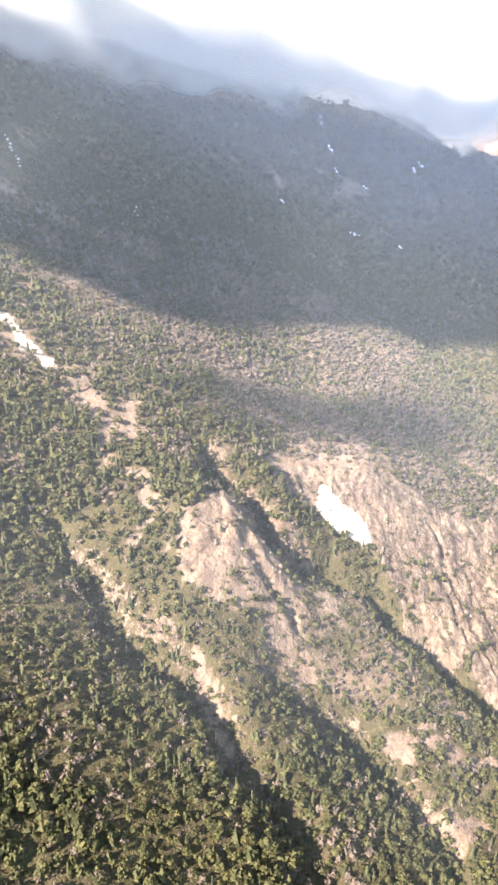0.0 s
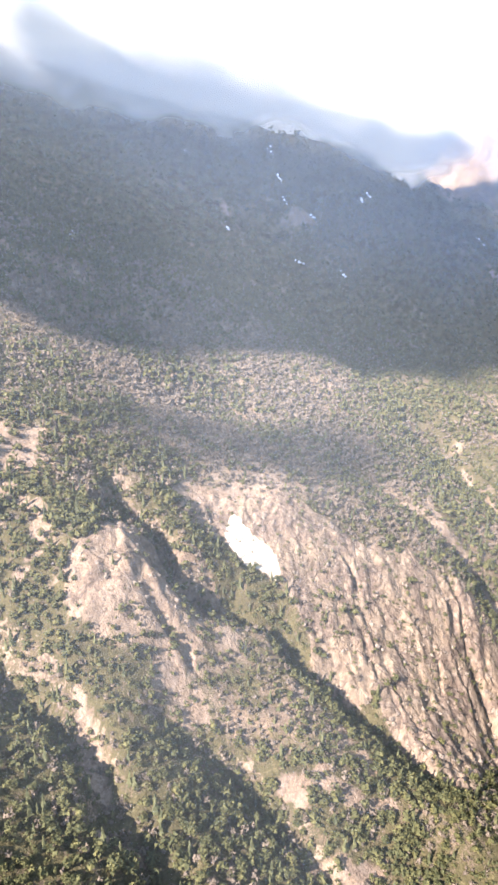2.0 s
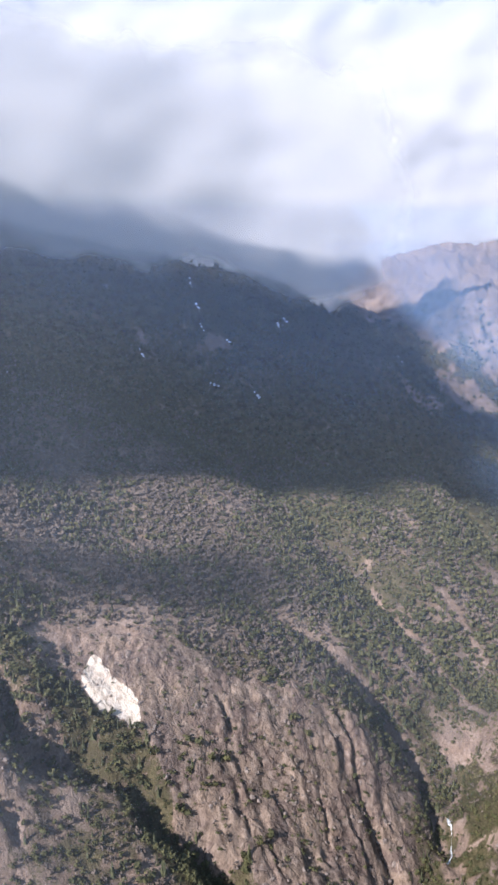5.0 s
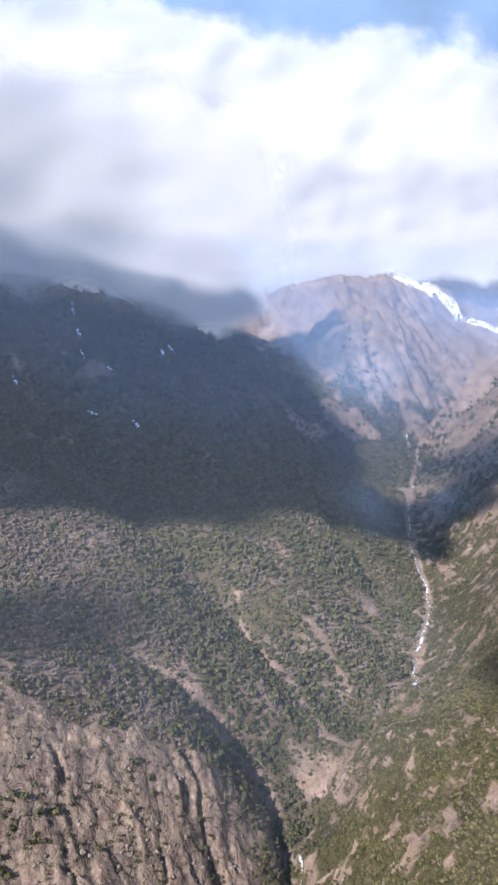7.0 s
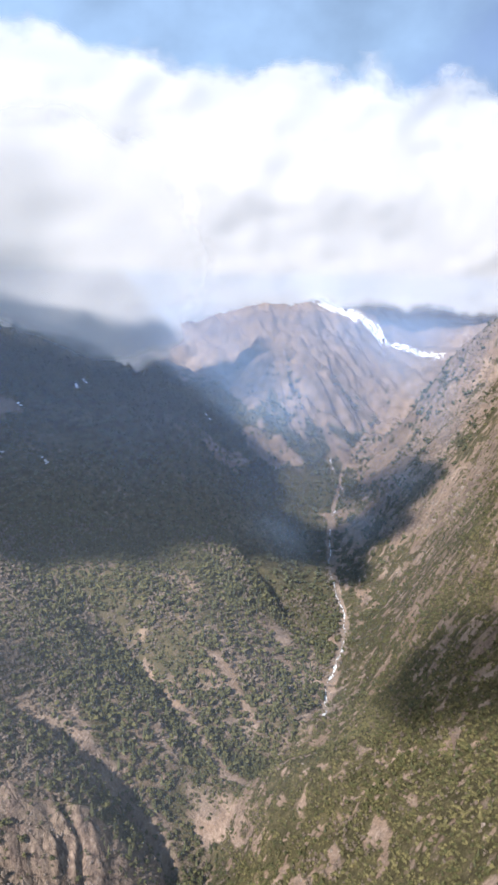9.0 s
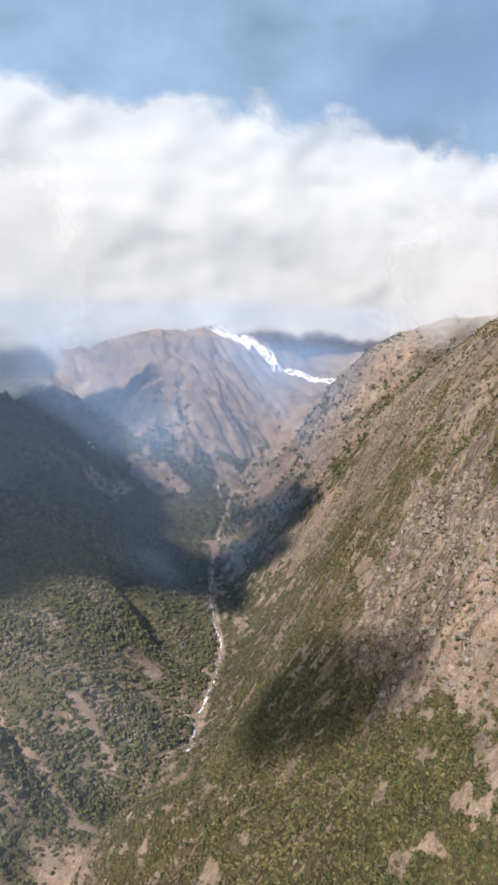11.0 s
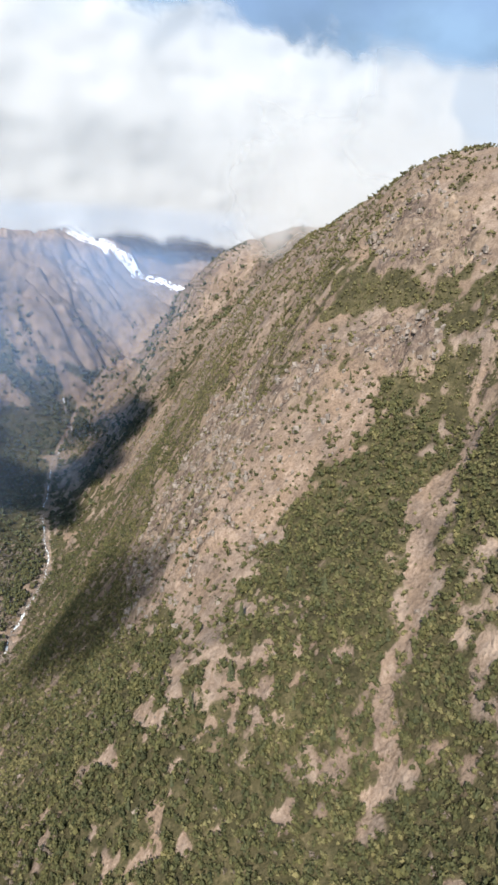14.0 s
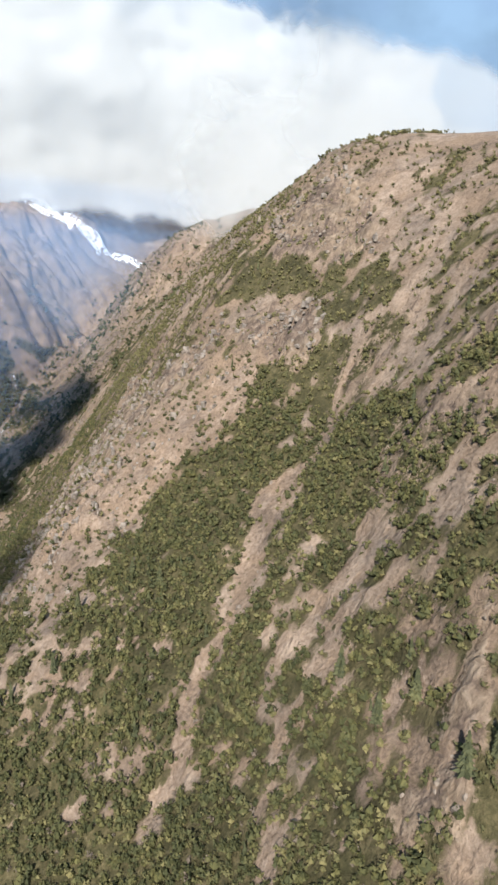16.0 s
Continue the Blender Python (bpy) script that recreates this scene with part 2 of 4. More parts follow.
    rock = np.maximum(rock, shade * step(0.02, 0.34, fbm(x, y, 75, 5, 19, 0.6)) * 0.5)
    return rock, bare * (1 - 0.25 * hills), scar


def gullies(x, y):
    """The smaller gullies and shelves cut into the slopes."""
    u, v = wobble(x, y, 30, 9)
    z = np.zeros_like(x)
    for depth, width, pts in ((22, 22, ((-40, 515), (-20, 494), (18, 461), (60, 455))), (26, 13, ((-30, 505), (18, 461), (49, 462), (103, 470), (150, 452), (194, 430), (235, 395))), (12, 16, ((344, 884), (383, 820), (408, 738), (426, 690))),
                              (14, 15, ((215, 700), (280, 660), (345, 628), (380, 610))), (21, 15, ((-150, 420), (-110, 394), (-65, 362), (-14, 318), (16, 288), (45, 262), (90, 225))),
                              (15, 12, ((10, 372), (45, 361), (80, 350), (110, 328), (140, 303), (165, 270))), (5, 14, ((839, 238), (735, 195), (660, 149), (600, 110))), (9, 10, ((275, 560), (300, 520), (320, 480))), (13, 4, ((280, 580), (297, 556), (304, 534), (314, 505))), (6, 3, ((251, 545), (253, 508), (246, 480))), (8, 4, ((160, 548), (174, 533), (183, 505))), (22, 12, ((345, 633), (368, 605), (375, 567), (383, 520))), (9, 5, ((-5, 440), (20, 415), (35, 395))),
                              (30, 40, ((300, 1250), (400, 1050), (430, 960))), (34, 50, ((100, 1300), (220, 1050), (250, 930))), (28, 32, ((560, 1200), (620, 1060), (670, 960))),
                              (10, 20, ((905, 560), (830, 610), (760, 690))), (9, 16, ((840, 430), (770, 455), (690, 480)))):
        d, q = along(u, v, *pts)
        z = z - depth * np.exp(-(d / width) ** 2) * np.sin(np.pi * np.clip(q * 0.92 + 0.06, 0, 1)) ** 0.5
    return z


def height(x, y):
    x, y = np.asarray(x, float), np.asarray(y, float)
    rock, bare, scar = masks(x, y)
    far = step(900, 2200, y)
    z = SHEET(x, y) + gullies(x, y)
    crest = 1 - 2 * np.abs(fbm(x * 0.9 + y * 0.3, y * 0.7 - x * 0.3, 210, 4, 6))
    z = z + 24 * far * crest + 12 * far * (1 - 2 * np.abs(fbm(x, y * 0.6, 60, 3, 8))) + (4.0 + 10 * far) * fbm(x, y, 90, 4, 1) + (1 + far * 3) * 1.6 * fbm(x, y, 22, 3, 2)
    rib = 1 - 2 * np.abs(fbm(x * 0.8 + y * 0.6, (y * 0.8 - x * 0.6) * 0.55, 26, 4, 3))
    z = z + rock * ((0.7 + 2.5 * far) * rib + (1.0 + 5 * far) * (1 - 2 * np.abs(fbm(x * 0.8 + y * 0.6, (y * 0.8 - x * 0.6) * 0.4, 62, 2, 7))) + 2.4 * np.abs(fbm(x, y, 11, 3, 4)) * 2) - bare * 1.2
    cut = np.abs(fbm(x * 0.95 + y * 0.3, (y * 0.95 - x * 0.3) * 0.6, 120, 4, 18))
    z = z - 24 * step(1500, 1750, y) * step(600, 760, x) * np.maximum(0.22 - cut, 0) / 0.22
    d, _ = along(x, y, *STREAM)
    return z - 5 * np.exp(-(d / 10) ** 2)
# ---- end of terrain shape ----


# ---- materials ----
def material(name, rough=0.9, spec=0.2):
    m = bpy.data.materials.new(name)
    m.use_nodes = True
    n, l = m.node_tree.nodes, m.node_tree.links
    b = n["Principled BSDF"]
    b.inputs["Roughness"].default_value, b.inputs["Specular IOR Level"].default_value = rough, spec
    return m, n, l, b


def place(n, scale=(1, 1, 1)):
    g = n.new("ShaderNodeNewGeometry")
    mp = n.new("ShaderNodeMapping")
    mp.inputs["Scale"].default_value = scale
    n.id_data.links.new(g.outputs["Position"], mp.inputs[0])
    return mp.outputs[0]


def grain(n, where, scale, detail=5, rough=0.55, distort=0.0):
    t = n.new("ShaderNodeTexNoise")
    t.inputs["Scale"].default_value, t.inputs["Detail"].default_value = scale, detail
    t.inputs["Roughness"].default_value, t.inputs["Distortion"].default_value = rough, distort
    n.id_data.links.new(where, t.inputs["Vector"])
    return t.outputs["Fac"]


def tones(n, value, *stops):
    r = n.new("ShaderNodeValToRGB")
    e = r.color_ramp.elements
    while len(e) < len(stops):
        e.new(0.5)
    for k, (at, col) in enumerate(stops):
        e[k].position, e[k].color = at, (*col, 1)
    n.id_data.links.new(value, r.inputs[0])
    return r.outputs[0]


def blend(n, fac, a, b, how="MIX"):
    m = n.new("ShaderNodeMix")
    m.data_type, m.blend_type = "RGBA", how
    l = n.id_data.links
    for sock, v in ((m.inputs[0], fac), (m.inputs[6], a), (m.inputs[7], b)):
        if isinstance(v, (int, float)):
            sock.default_value = v
        elif isinstance(v, tuple):
            sock.default_value = (*v, 1)
        else:
            l.new(v, sock)
    return m.outputs[2]


def calc(n, op, a, b=0.0, c=0.0):
    m = n.new("ShaderNodeMath")
    m.operation = op
    for sock, v in zip(m.inputs, (a, b, c)):
        if isinstance(v, (int, float)):
            sock.default_value = v
        else:
            n.id_data.links.new(v, sock)
    return m.outputs[0]


def span(n, v, a, b, c=0.0, d=1.0, smooth=True):
    m = n.new("ShaderNodeMapRange")
    m.interpolation_type = "SMOOTHSTEP" if smooth else "LINEAR"
    for k, q in enumerate((a, b, c, d)):
        m.inputs[k + 1].default_value = q
    n.id_data.links.new(v, m.inputs[0])
    return m.outputs[0]


def stored(n, name):
    a = n.new("ShaderNodeAttribute")
    a.attribute_name = name
    return a.outputs["Fac"]


def bumped(n, b, value, strength, distance):
    u = n.new("ShaderNodeBump")
    u.inputs["Strength"].default_value, u.inputs["Distance"].default_value = strength, distance
    n.id_data.links.new(value, u.inputs["Height"])
    n.id_data.links.new(u.outputs[0], b.inputs["Normal"])


def ground_material():
    m, n, l, b = material("mountain_ground", 0.95, 0.1)
    p = place(n)
    big, mid, fine = grain(n, p, 0.018, 6), grain(n, p, 0.11, 6, 0.62), grain(n, p, 0.55, 6, 0.65)
    streak = grain(n, place(n, (0.55, 0.55, 0.2)), 0.42, 6, 0.62, 0.6)
    dry = tones(n, calc(n, "MULTIPLY_ADD", mid, 0.55, calc(n, "MULTIPLY", fine, 0.45)), (0.34, (0.12, 0.0891, 0.0661)), (0.46, (0.198, 0.155, 0.124)), (0.60, (0.29, 0.236, 0.194)))
    earth = tones(n, fine, (0.3, (0.1, 0.0758, 0.0583)), (0.6, (0.22, 0.166, 0.126)))
    dry = blend(n, span(n, big, 0.42, 0.62), dry, earth)
    green = tones(n, calc(n, "MULTIPLY_ADD", mid, 0.5, calc(n, "MULTIPLY", fine, 0.5)), (0.36, (0.03, 0.031, 0.016)), (0.5, (0.062, 0.058, 0.031)), (0.64, (0.115, 0.1, 0.058)))
    crack = n.new("ShaderNodeTexVoronoi")
    crack.feature = "DISTANCE_TO_EDGE"
    crack.inputs["Scale"].default_value = 0.06
    bent = n.new("ShaderNodeVectorMath")
    bent.operation = "MULTIPLY_ADD"
    warp = n.new("ShaderNodeTexNoise")
    warp.inputs["Scale"].default_value, warp.inputs["Detail"].default_value = 0.12, 4
    l.new(p, warp.inputs["Vector"])
    l.new(warp.outputs["Color"], bent.inputs[0])
    bent.inputs[1].default_value = (12, 12, 12)
    l.new(place(n, (1, 1, 0.45)), bent.inputs[2])
    l.new(bent.outputs[0], crack.inputs["Vector"])
    stone = tones(n, streak, (0.32, (0.055, 0.045, 0.04)), (0.44, (0.125, 0.095, 0.078)), (0.56, (0.185, 0.145, 0.116)), (0.72, (0.265, 0.222, 0.187)))
    stone = blend(n, span(n, crack.outputs["Distance"], 0.0, 0.06, 0.55, 0.0), stone, (0.05, 0.042, 0.04))
    ochre = tones(n, streak, (0.34, (0.11, 0.085, 0.065)), (0.5, (0.188, 0.148, 0.114)), (0.66, (0.26, 0.21, 0.165)))
    stone = blend(n, span(n, grain(n, p, 0.035, 4, 0.6), 0.45, 0.55), stone, ochre)
    cover = calc(n, "ADD", stored(n, "green"), calc(n, "MULTIPLY", calc(n, "SUBTRACT", calc(n, "MULTIPLY_ADD", fine, 0.5, calc(n, "MULTIPLY", mid, 0.5)), 0.5), 1.6))
    col = blend(n, span(n, cover, 0.46, 0.74), dry, green)
    loose = calc(n, "SUBTRACT", fine, 0.5)
    col = blend(n, span(n, calc(n, "MULTIPLY_ADD", calc(n, "MULTIPLY_ADD", fine, 0.5, calc(n, "MULTIPLY", mid, 0.5)), 2.6, calc(n, "MULTIPLY_ADD", stored(n, "rock"), 0.7, -1.36)), 0.34, 0.52), col, stone)
    tan = tones(n, calc(n, "MULTIPLY_ADD", streak, 0.5, calc(n, "MULTIPLY", fine, 0.5)), (0.35, (0.13, 0.0948, 0.071)), (0.48, (0.212, 0.164, 0.131)), (0.62, (0.29, 0.234, 0.19)))
    tan = blend(n, span(n, grain(n, p, 0.06, 5, 0.65), 0.44, 0.6), tan, earth)
    col = blend(n, span(n, calc(n, "MULTIPLY_ADD", calc(n, "MULTIPLY_ADD", fine, 0.5, calc(n, "MULTIPLY", mid, 0.5)), 2.8, calc(n, "MULTIPLY_ADD", stored(n, "bare"), 0.74, -1.46)), 0.30, 0.66), col, tan)
    chalk = tones(n, streak, (0.34, (0.36, 0.31, 0.24)), (0.55, (0.58, 0.53, 0.44)))
    col = blend(n, span(n, calc(n, "MULTIPLY_ADD", loose, 0.7, stored(n, "scar")), 0.42, 0.56), col, chalk)
    col = blend(n, 1.0, col, tones(n, grain(n, place(n, (1, 1, 0.6)), 0.035, 7, 0.72, 0.4), (0.36, (0.66, 0.67, 0.70)), (0.5, (0.98, 0.97, 0.96)), (0.66, (1.2, 1.17, 1.13))), "MULTIPLY")
    snow = calc(n, "MULTIPLY_ADD", calc(n, "SUBTRACT", calc(n, "MULTIPLY_ADD", mid, 0.55, calc(n, "MULTIPLY", grain(n, place(n, (1.6, 0.6, 1.0)), 0.03, 5, 0.6), 0.45)), 0.5), 2.8, stored(n, "snow"))
    col = blend(n, calc(n, "MULTIPLY", span(n, snow, 0.46, 0.54), span(n, stored(n, "snow"), 0.02, 0.12)), col, (0.80, 0.83, 0.87))
    l.new(col, b.inputs["Base Color"])
    bumped(n, b, calc(n, "MULTIPLY_ADD", span(n, crack.outputs["Distance"], 0.0, 0.1), calc(n, "MULTIPLY", stored(n, "rock"), 0.3), calc(n, "MULTIPLY_ADD", streak, 0.9, calc(n, "MULTIPLY", fine, 0.6))), 0.85, 2.2)
    return m


def leaf_material(name, dark, mid, light, rough=0.75):
    m, n, l, b = material(name, rough, 0.2)
    p = place(n)
    g = n.new("ShaderNodeNewGeometry")
    each = g.outputs["Random Per Island"]
    fleck = grain(n, p, 1.4, 4, 0.7)
    patch = grain(n, p, 0.02, 4)
    crown = grain(n, place(n, (1, 1, 0.4)), 0.2, 2, 0.5)
    v = calc(n, "MULTIPLY_ADD", each, 0.22, calc(n, "MULTIPLY_ADD", crown, 0.72, calc(n, "ADD", calc(n, "MULTIPLY", fleck, 0.2), calc(n, "MULTIPLY", patch, 0.3))))
    l.new(tones(n, v, (0.42, dark), (0.66, mid), (0.96, light)), b.inputs["Base Color"])
    bumped(n, b, grain(n, p, 2.2, 3, 0.7), 0.5, 0.5)
    return m


def plain_material(name, lo, hi, scale, rough=0.85, bump=0.3, distance=0.1):
    m, n, l, b = material(name, rough, 0.25)
    f = grain(n, place(n), scale, 5, 0.6)
    l.new(tones(n, f, (0.35, lo), (0.65, hi)), b.inputs["Base Color"])
    bumped(n, b, f, bump, distance)
    return m


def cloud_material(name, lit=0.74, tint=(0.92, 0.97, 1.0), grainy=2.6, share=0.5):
    """White droplets, tinted for the haze sheets: scatters sunlight back and through; thins out by its own grain
    towards the rim.
    """
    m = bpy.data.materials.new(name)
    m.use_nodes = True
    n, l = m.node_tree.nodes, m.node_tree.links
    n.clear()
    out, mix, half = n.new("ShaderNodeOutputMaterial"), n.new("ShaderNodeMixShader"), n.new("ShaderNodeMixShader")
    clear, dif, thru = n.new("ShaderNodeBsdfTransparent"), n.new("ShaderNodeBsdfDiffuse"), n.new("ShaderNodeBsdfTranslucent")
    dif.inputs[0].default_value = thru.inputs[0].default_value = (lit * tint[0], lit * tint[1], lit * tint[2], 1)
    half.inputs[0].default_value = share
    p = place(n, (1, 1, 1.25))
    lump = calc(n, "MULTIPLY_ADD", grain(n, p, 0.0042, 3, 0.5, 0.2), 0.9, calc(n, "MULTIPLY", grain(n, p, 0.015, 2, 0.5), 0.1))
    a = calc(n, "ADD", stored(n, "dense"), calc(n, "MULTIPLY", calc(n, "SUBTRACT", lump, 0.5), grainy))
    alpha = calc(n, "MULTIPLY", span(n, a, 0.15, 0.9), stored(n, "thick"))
    for s, d in ((dif.outputs[0], half.inputs[1]), (thru.outputs[0], half.inputs[2]), (alpha, mix.inputs[0]), (clear.outputs[0], mix.inputs[1]),
                 (half.outputs[0], mix.inputs[2]), (mix.outputs[0], out.inputs["Surface"])):
        l.new(s, d)
    return m


GROUND = ground_material()
LEAF = leaf_material("broadleaf_crown", (0.026, 0.032, 0.016), (0.052, 0.058, 0.026), (0.104, 0.1, 0.04))
SCRUB = leaf_material("shrub_leaves", (0.044, 0.045, 0.022), (0.088, 0.087, 0.04), (0.165, 0.148, 0.068))
NEEDLE = leaf_material("conifer_needles", (0.023, 0.030, 0.017), (0.05, 0.058, 0.030), (0.10, 0.104, 0.05))
TWIGS = leaf_material("bare_twigs", (0.085, 0.071, 0.058), (0.118, 0.098, 0.08), (0.155, 0.13, 0.106), 0.9)
BARK = plain_material("bark", (0.06, 0.045, 0.035), (0.16, 0.13, 0.105), 3)
ROCK = plain_material("boulder_rock", (0.09, 0.076, 0.065), (0.23, 0.195, 0.165), 0.5, 0.85, 0.6, 0.5)
PALE = plain_material("pale_rock", (0.11, 0.095, 0.083), (0.27, 0.243, 0.218), 0.35, 0.85, 0.6, 0.4)
CLOUD = cloud_material("cloud")
DENSE = cloud_material("thick_cloud", share=0.16)


def mesh_of(name, verts, faces, mat, smooth=True, normals=None):
    me = bpy.data.meshes.new(name)
    verts, faces = np.asarray(verts, np.float32), np.asarray(faces, np.int32)
    k = faces.shape[1]
    me.vertices.add(len(verts))
    me.vertices.foreach_set("co", verts.ravel())
    me.loops.add(faces.size)
    me.loops.foreach_set("vertex_index", faces.ravel())
    me.polygons.add(len(faces))
    me.polygons.foreach_set("loop_start", np.arange(0, faces.size, k, dtype=np.int32))
    me.polygons.foreach_set("loop_total", np.full(len(faces), k, np.int32))
    me.polygons.foreach_set("use_smooth", np.full(len(faces), smooth))
    me.update(calc_edges=True)
    if normals is not None:
        me.attributes.new("custom_normal", "FLOAT_VECTOR", "POINT").data.foreach_set("vector", np.asarray(normals, np.float32).ravel())
    me.materials.append(mat)
    return me


def store(me, name, values):
    me.attributes.new(name, "FLOAT", "POINT").data.foreach_set("value", np.asarray(values, np.float32).ravel())


def grid_faces(nx, ny):
    i = (np.arange(ny - 1)[:, None] * nx + np.arange(nx - 1)[None]).ravel()
    return np.c_[i, i + 1, i + nx + 1, i + nx]


# ---- ground ----
def ticks(a, b, fine, lo, hi, up=1.03, down=1.045):
    mid = list(np.arange(a, b, fine))
    for end, sign in ((hi, 1), (lo, -1)):
        s = fine
        while (mid[-1] < end) if sign > 0 else (mid[0] > end):
            s *= up if sign > 0 else down
            mid = mid + [mid[-1] + s] if sign > 0 else [mid[0] - s] + mid
    return np.array(mid)


def greenery(x, y, z):
    """How much of the ground trees and shrubs cover."""
    rock, bare, scar = masks(x, y)
    d, q = along(x, y, *STREAM)
    west = step(-20, 20, (x - np.interp(y, [p[1] for p in STREAM[::-1]], [p[0] for p in STREAM[::-1]])) * -1)
    patch = fbm(x, y, 70, 4, 21)
    left = 0.80 + 0.25 * (1 - step(330, 430, y)) + 0.42 * patch + 0.2 * fbm(x, y, 30, 3, 25) + 0.35 * step(880, 1020, y) + 0.25 * fbm(x, y, 26, 2, 22)
    left = left + 0.4 * step(-10, 14, area(x, y, *OAK_SLOPE)) + 0.7 * step(-6, 6, area(x, y, *GULLY_WOOD))
    low = step(470, 300, z - 0.15 * (y - 300))
    right = 0.56 + 0.23 * low + 0.12 * patch + 0.5 * fbm(x, y, 22, 3, 23) + 0.75 * fbm(x, y, 9, 2, 24)
    right = right + 0.22 * (1 - step(290, 390, z)) * (1 - step(150, 260, y)) + 0.22 * (1 - step(40, 75, along(x, y, (810, 120), (740, 90), (690, 60))[0]))
    u, v = wobble(x, y, 24, 27)
    for more, outline in ((0.55, HIGH_SCRUB), (0.55, SCRUB_BAND), (0.5, SCRUB_SLOPE), (0.45, DARK_WOOD), (0.35, FOOT_WOOD)):
        right = right + more * step(-6, 6, area(u, v, *outline))
    right = right + 0.4 * (1 - step(18, 34, along(x, y, (870, 470), (800, 460), (730, 440))[0]))
    g = west * left + (1 - west) * right
    high = step(340, 560, z - 0.12 * y + 70 * patch)
    g = g - (1 - west) * (0.45 * high * step(1000, 1500, y) + 0.2 * high + 0.2 * step(860, 960, x)) - 0.4 * step(1550, 1850, y) * step(500, 700, x) + 0.5 * step(-20, 20, area(x, y, *HEAD_WOOD))
    g = g * (1 - step(1750, 2050, y))
    g = g * (1 - 0.7 * step(0.4, 0.8, bare)) * (1 - 0.62 * step(0.4, 0.7, rock)) * (1 - step(0.3, 0.6, scar))
    return np.clip(g * step(2.5, 6.5, d + 10 * (1 - step(735, 790, y))), 0, 1)


gx = ticks(-240, 1180, 4.0, -2400, 3800, 1.035)
gy = ticks(0, 1000, 4.0, -1300, 4300, 1.016)
def facing(x, y, z, xs, ys):
    """Rock, bare soil, scars, greenery and snow of a piece of ground, as its mesh stores them."""
    rock, bare, scar = masks(x, y)
    sy, sx = np.gradient(z, ys, xs)
    east = step(-40, 30, x - np.interp(y, [p[1] for p in STREAM[::-1]], [p[0] for p in STREAM[::-1]]))
    snow, _ = along(*wobble(x, y, 60, 14), (1235, 2430), (1320, 2330), (1443, 2250), (1530, 2233), (1615, 2165))
    return {"rock": np.maximum(rock, 0.75 * step(1.05, 1.6, np.hypot(sx, sy)) * (1 - step(-6, 6, area(x, y, *GULLY_WOOD)))), "bare": bare, "scar": scar,
            "green": greenery(x, y, z) * np.maximum(np.maximum(0.74, east), step(880, 1000, y)), "snow": 0.62 * (1 - step(16, 76, snow))}


FINE = ((-46, 372, 386, 606, 1.7), (560, 968, 20, 640, 2.3), (640, 1330, 1380, 2330, 6.0))


def inset(x, y, piece):
    x0, x1, y0, y1, _ = piece
    return np.minimum(np.minimum(x - x0, x1 - x), np.minimum(y - y0, y1 - y))


def broken(x, y, rock):
    """Ledges, blocks and cracks of bare rock."""
    u, v = wobble(x, y, 14, 95)
    n = 3 * fbm(u * 0.9 + v * 0.4, (v * 0.9 - u * 0.4) * 0.6, 64, 2, 91)
    ledge = step(0.3, 0.7, n - np.floor(n)) - (n - np.floor(n))
    n2 = 4 * fbm(u, v, 9, 2, 93)
    ledge2 = step(0.3, 0.7, n2 - np.floor(n2)) - (n2 - np.floor(n2))
    crack = np.abs(fbm(u * 0.8 + v * 0.6, (v * 0.8 - u * 0.6) * 0.7, 42, 3, 92))
    return rock * (7.5 * ledge + 1.0 * ledge2 - 3.5 * (1 - step(0.0, 0.07, crack)) + 2.0 * fbm(x, y, 9, 3, 94))


def lay(name, label, xs, ys, dip, rough):
    x, y = np.meshgrid(xs, ys)
    z = height(x, y)
    held = facing(x, y, z, xs, ys)
    z = rough(x, y, z, held["rock"]) if rough else z
    for piece in dip:
        z = z - 9 * step(5, 14, inset(x, y, piece))
    me = mesh_of(name, np.c_[x.ravel(), y.ravel(), z.ravel()], grid_faces(len(xs), len(ys)), GROUND)
    for key, value in held.items():
        store(me, key, value)
    tagged(new(name, me), label, "ground", kind="structure")


lay("ground", "steep Himalayan valley slopes of dry grass, scrub and rock", gx, gy, FINE, None)
for label, piece in zip(("sunlit brown cliff of cracked rock above the gully", "rocky dry mountainside with scree and scrub", "bare brown mountain at the valley head, hazy"), FINE):
    lay("ground_slope", label, np.arange(piece[0], piece[1], piece[4]), np.arange(piece[2], piece[3], piece[4]), (),
        lambda x, y, z, rock, piece=piece: z + 0.1 + step(4, 18, inset(x, y, piece)) * (piece[4] / 2 * broken(x * 2 / piece[4], y * 2 / piece[4], rock) + 0.45 * piece[4] * fbm(x, y, 3 * piece[4], 3, 96)))


# ---- woods ----
def ico(level=0):
    bm = bmesh.new()
    bmesh.ops.create_icosphere(bm, subdivisions=level + 1, radius=1.0)
    bm.verts.ensure_lookup_table()
    v = np.array([q.co[:] for q in bm.verts])
    f = np.array([[q.index for q in p.verts] for p in bm.faces])
    bm.free()
    return v, f


ICO = [ico(0), ico(1), ico(2)]


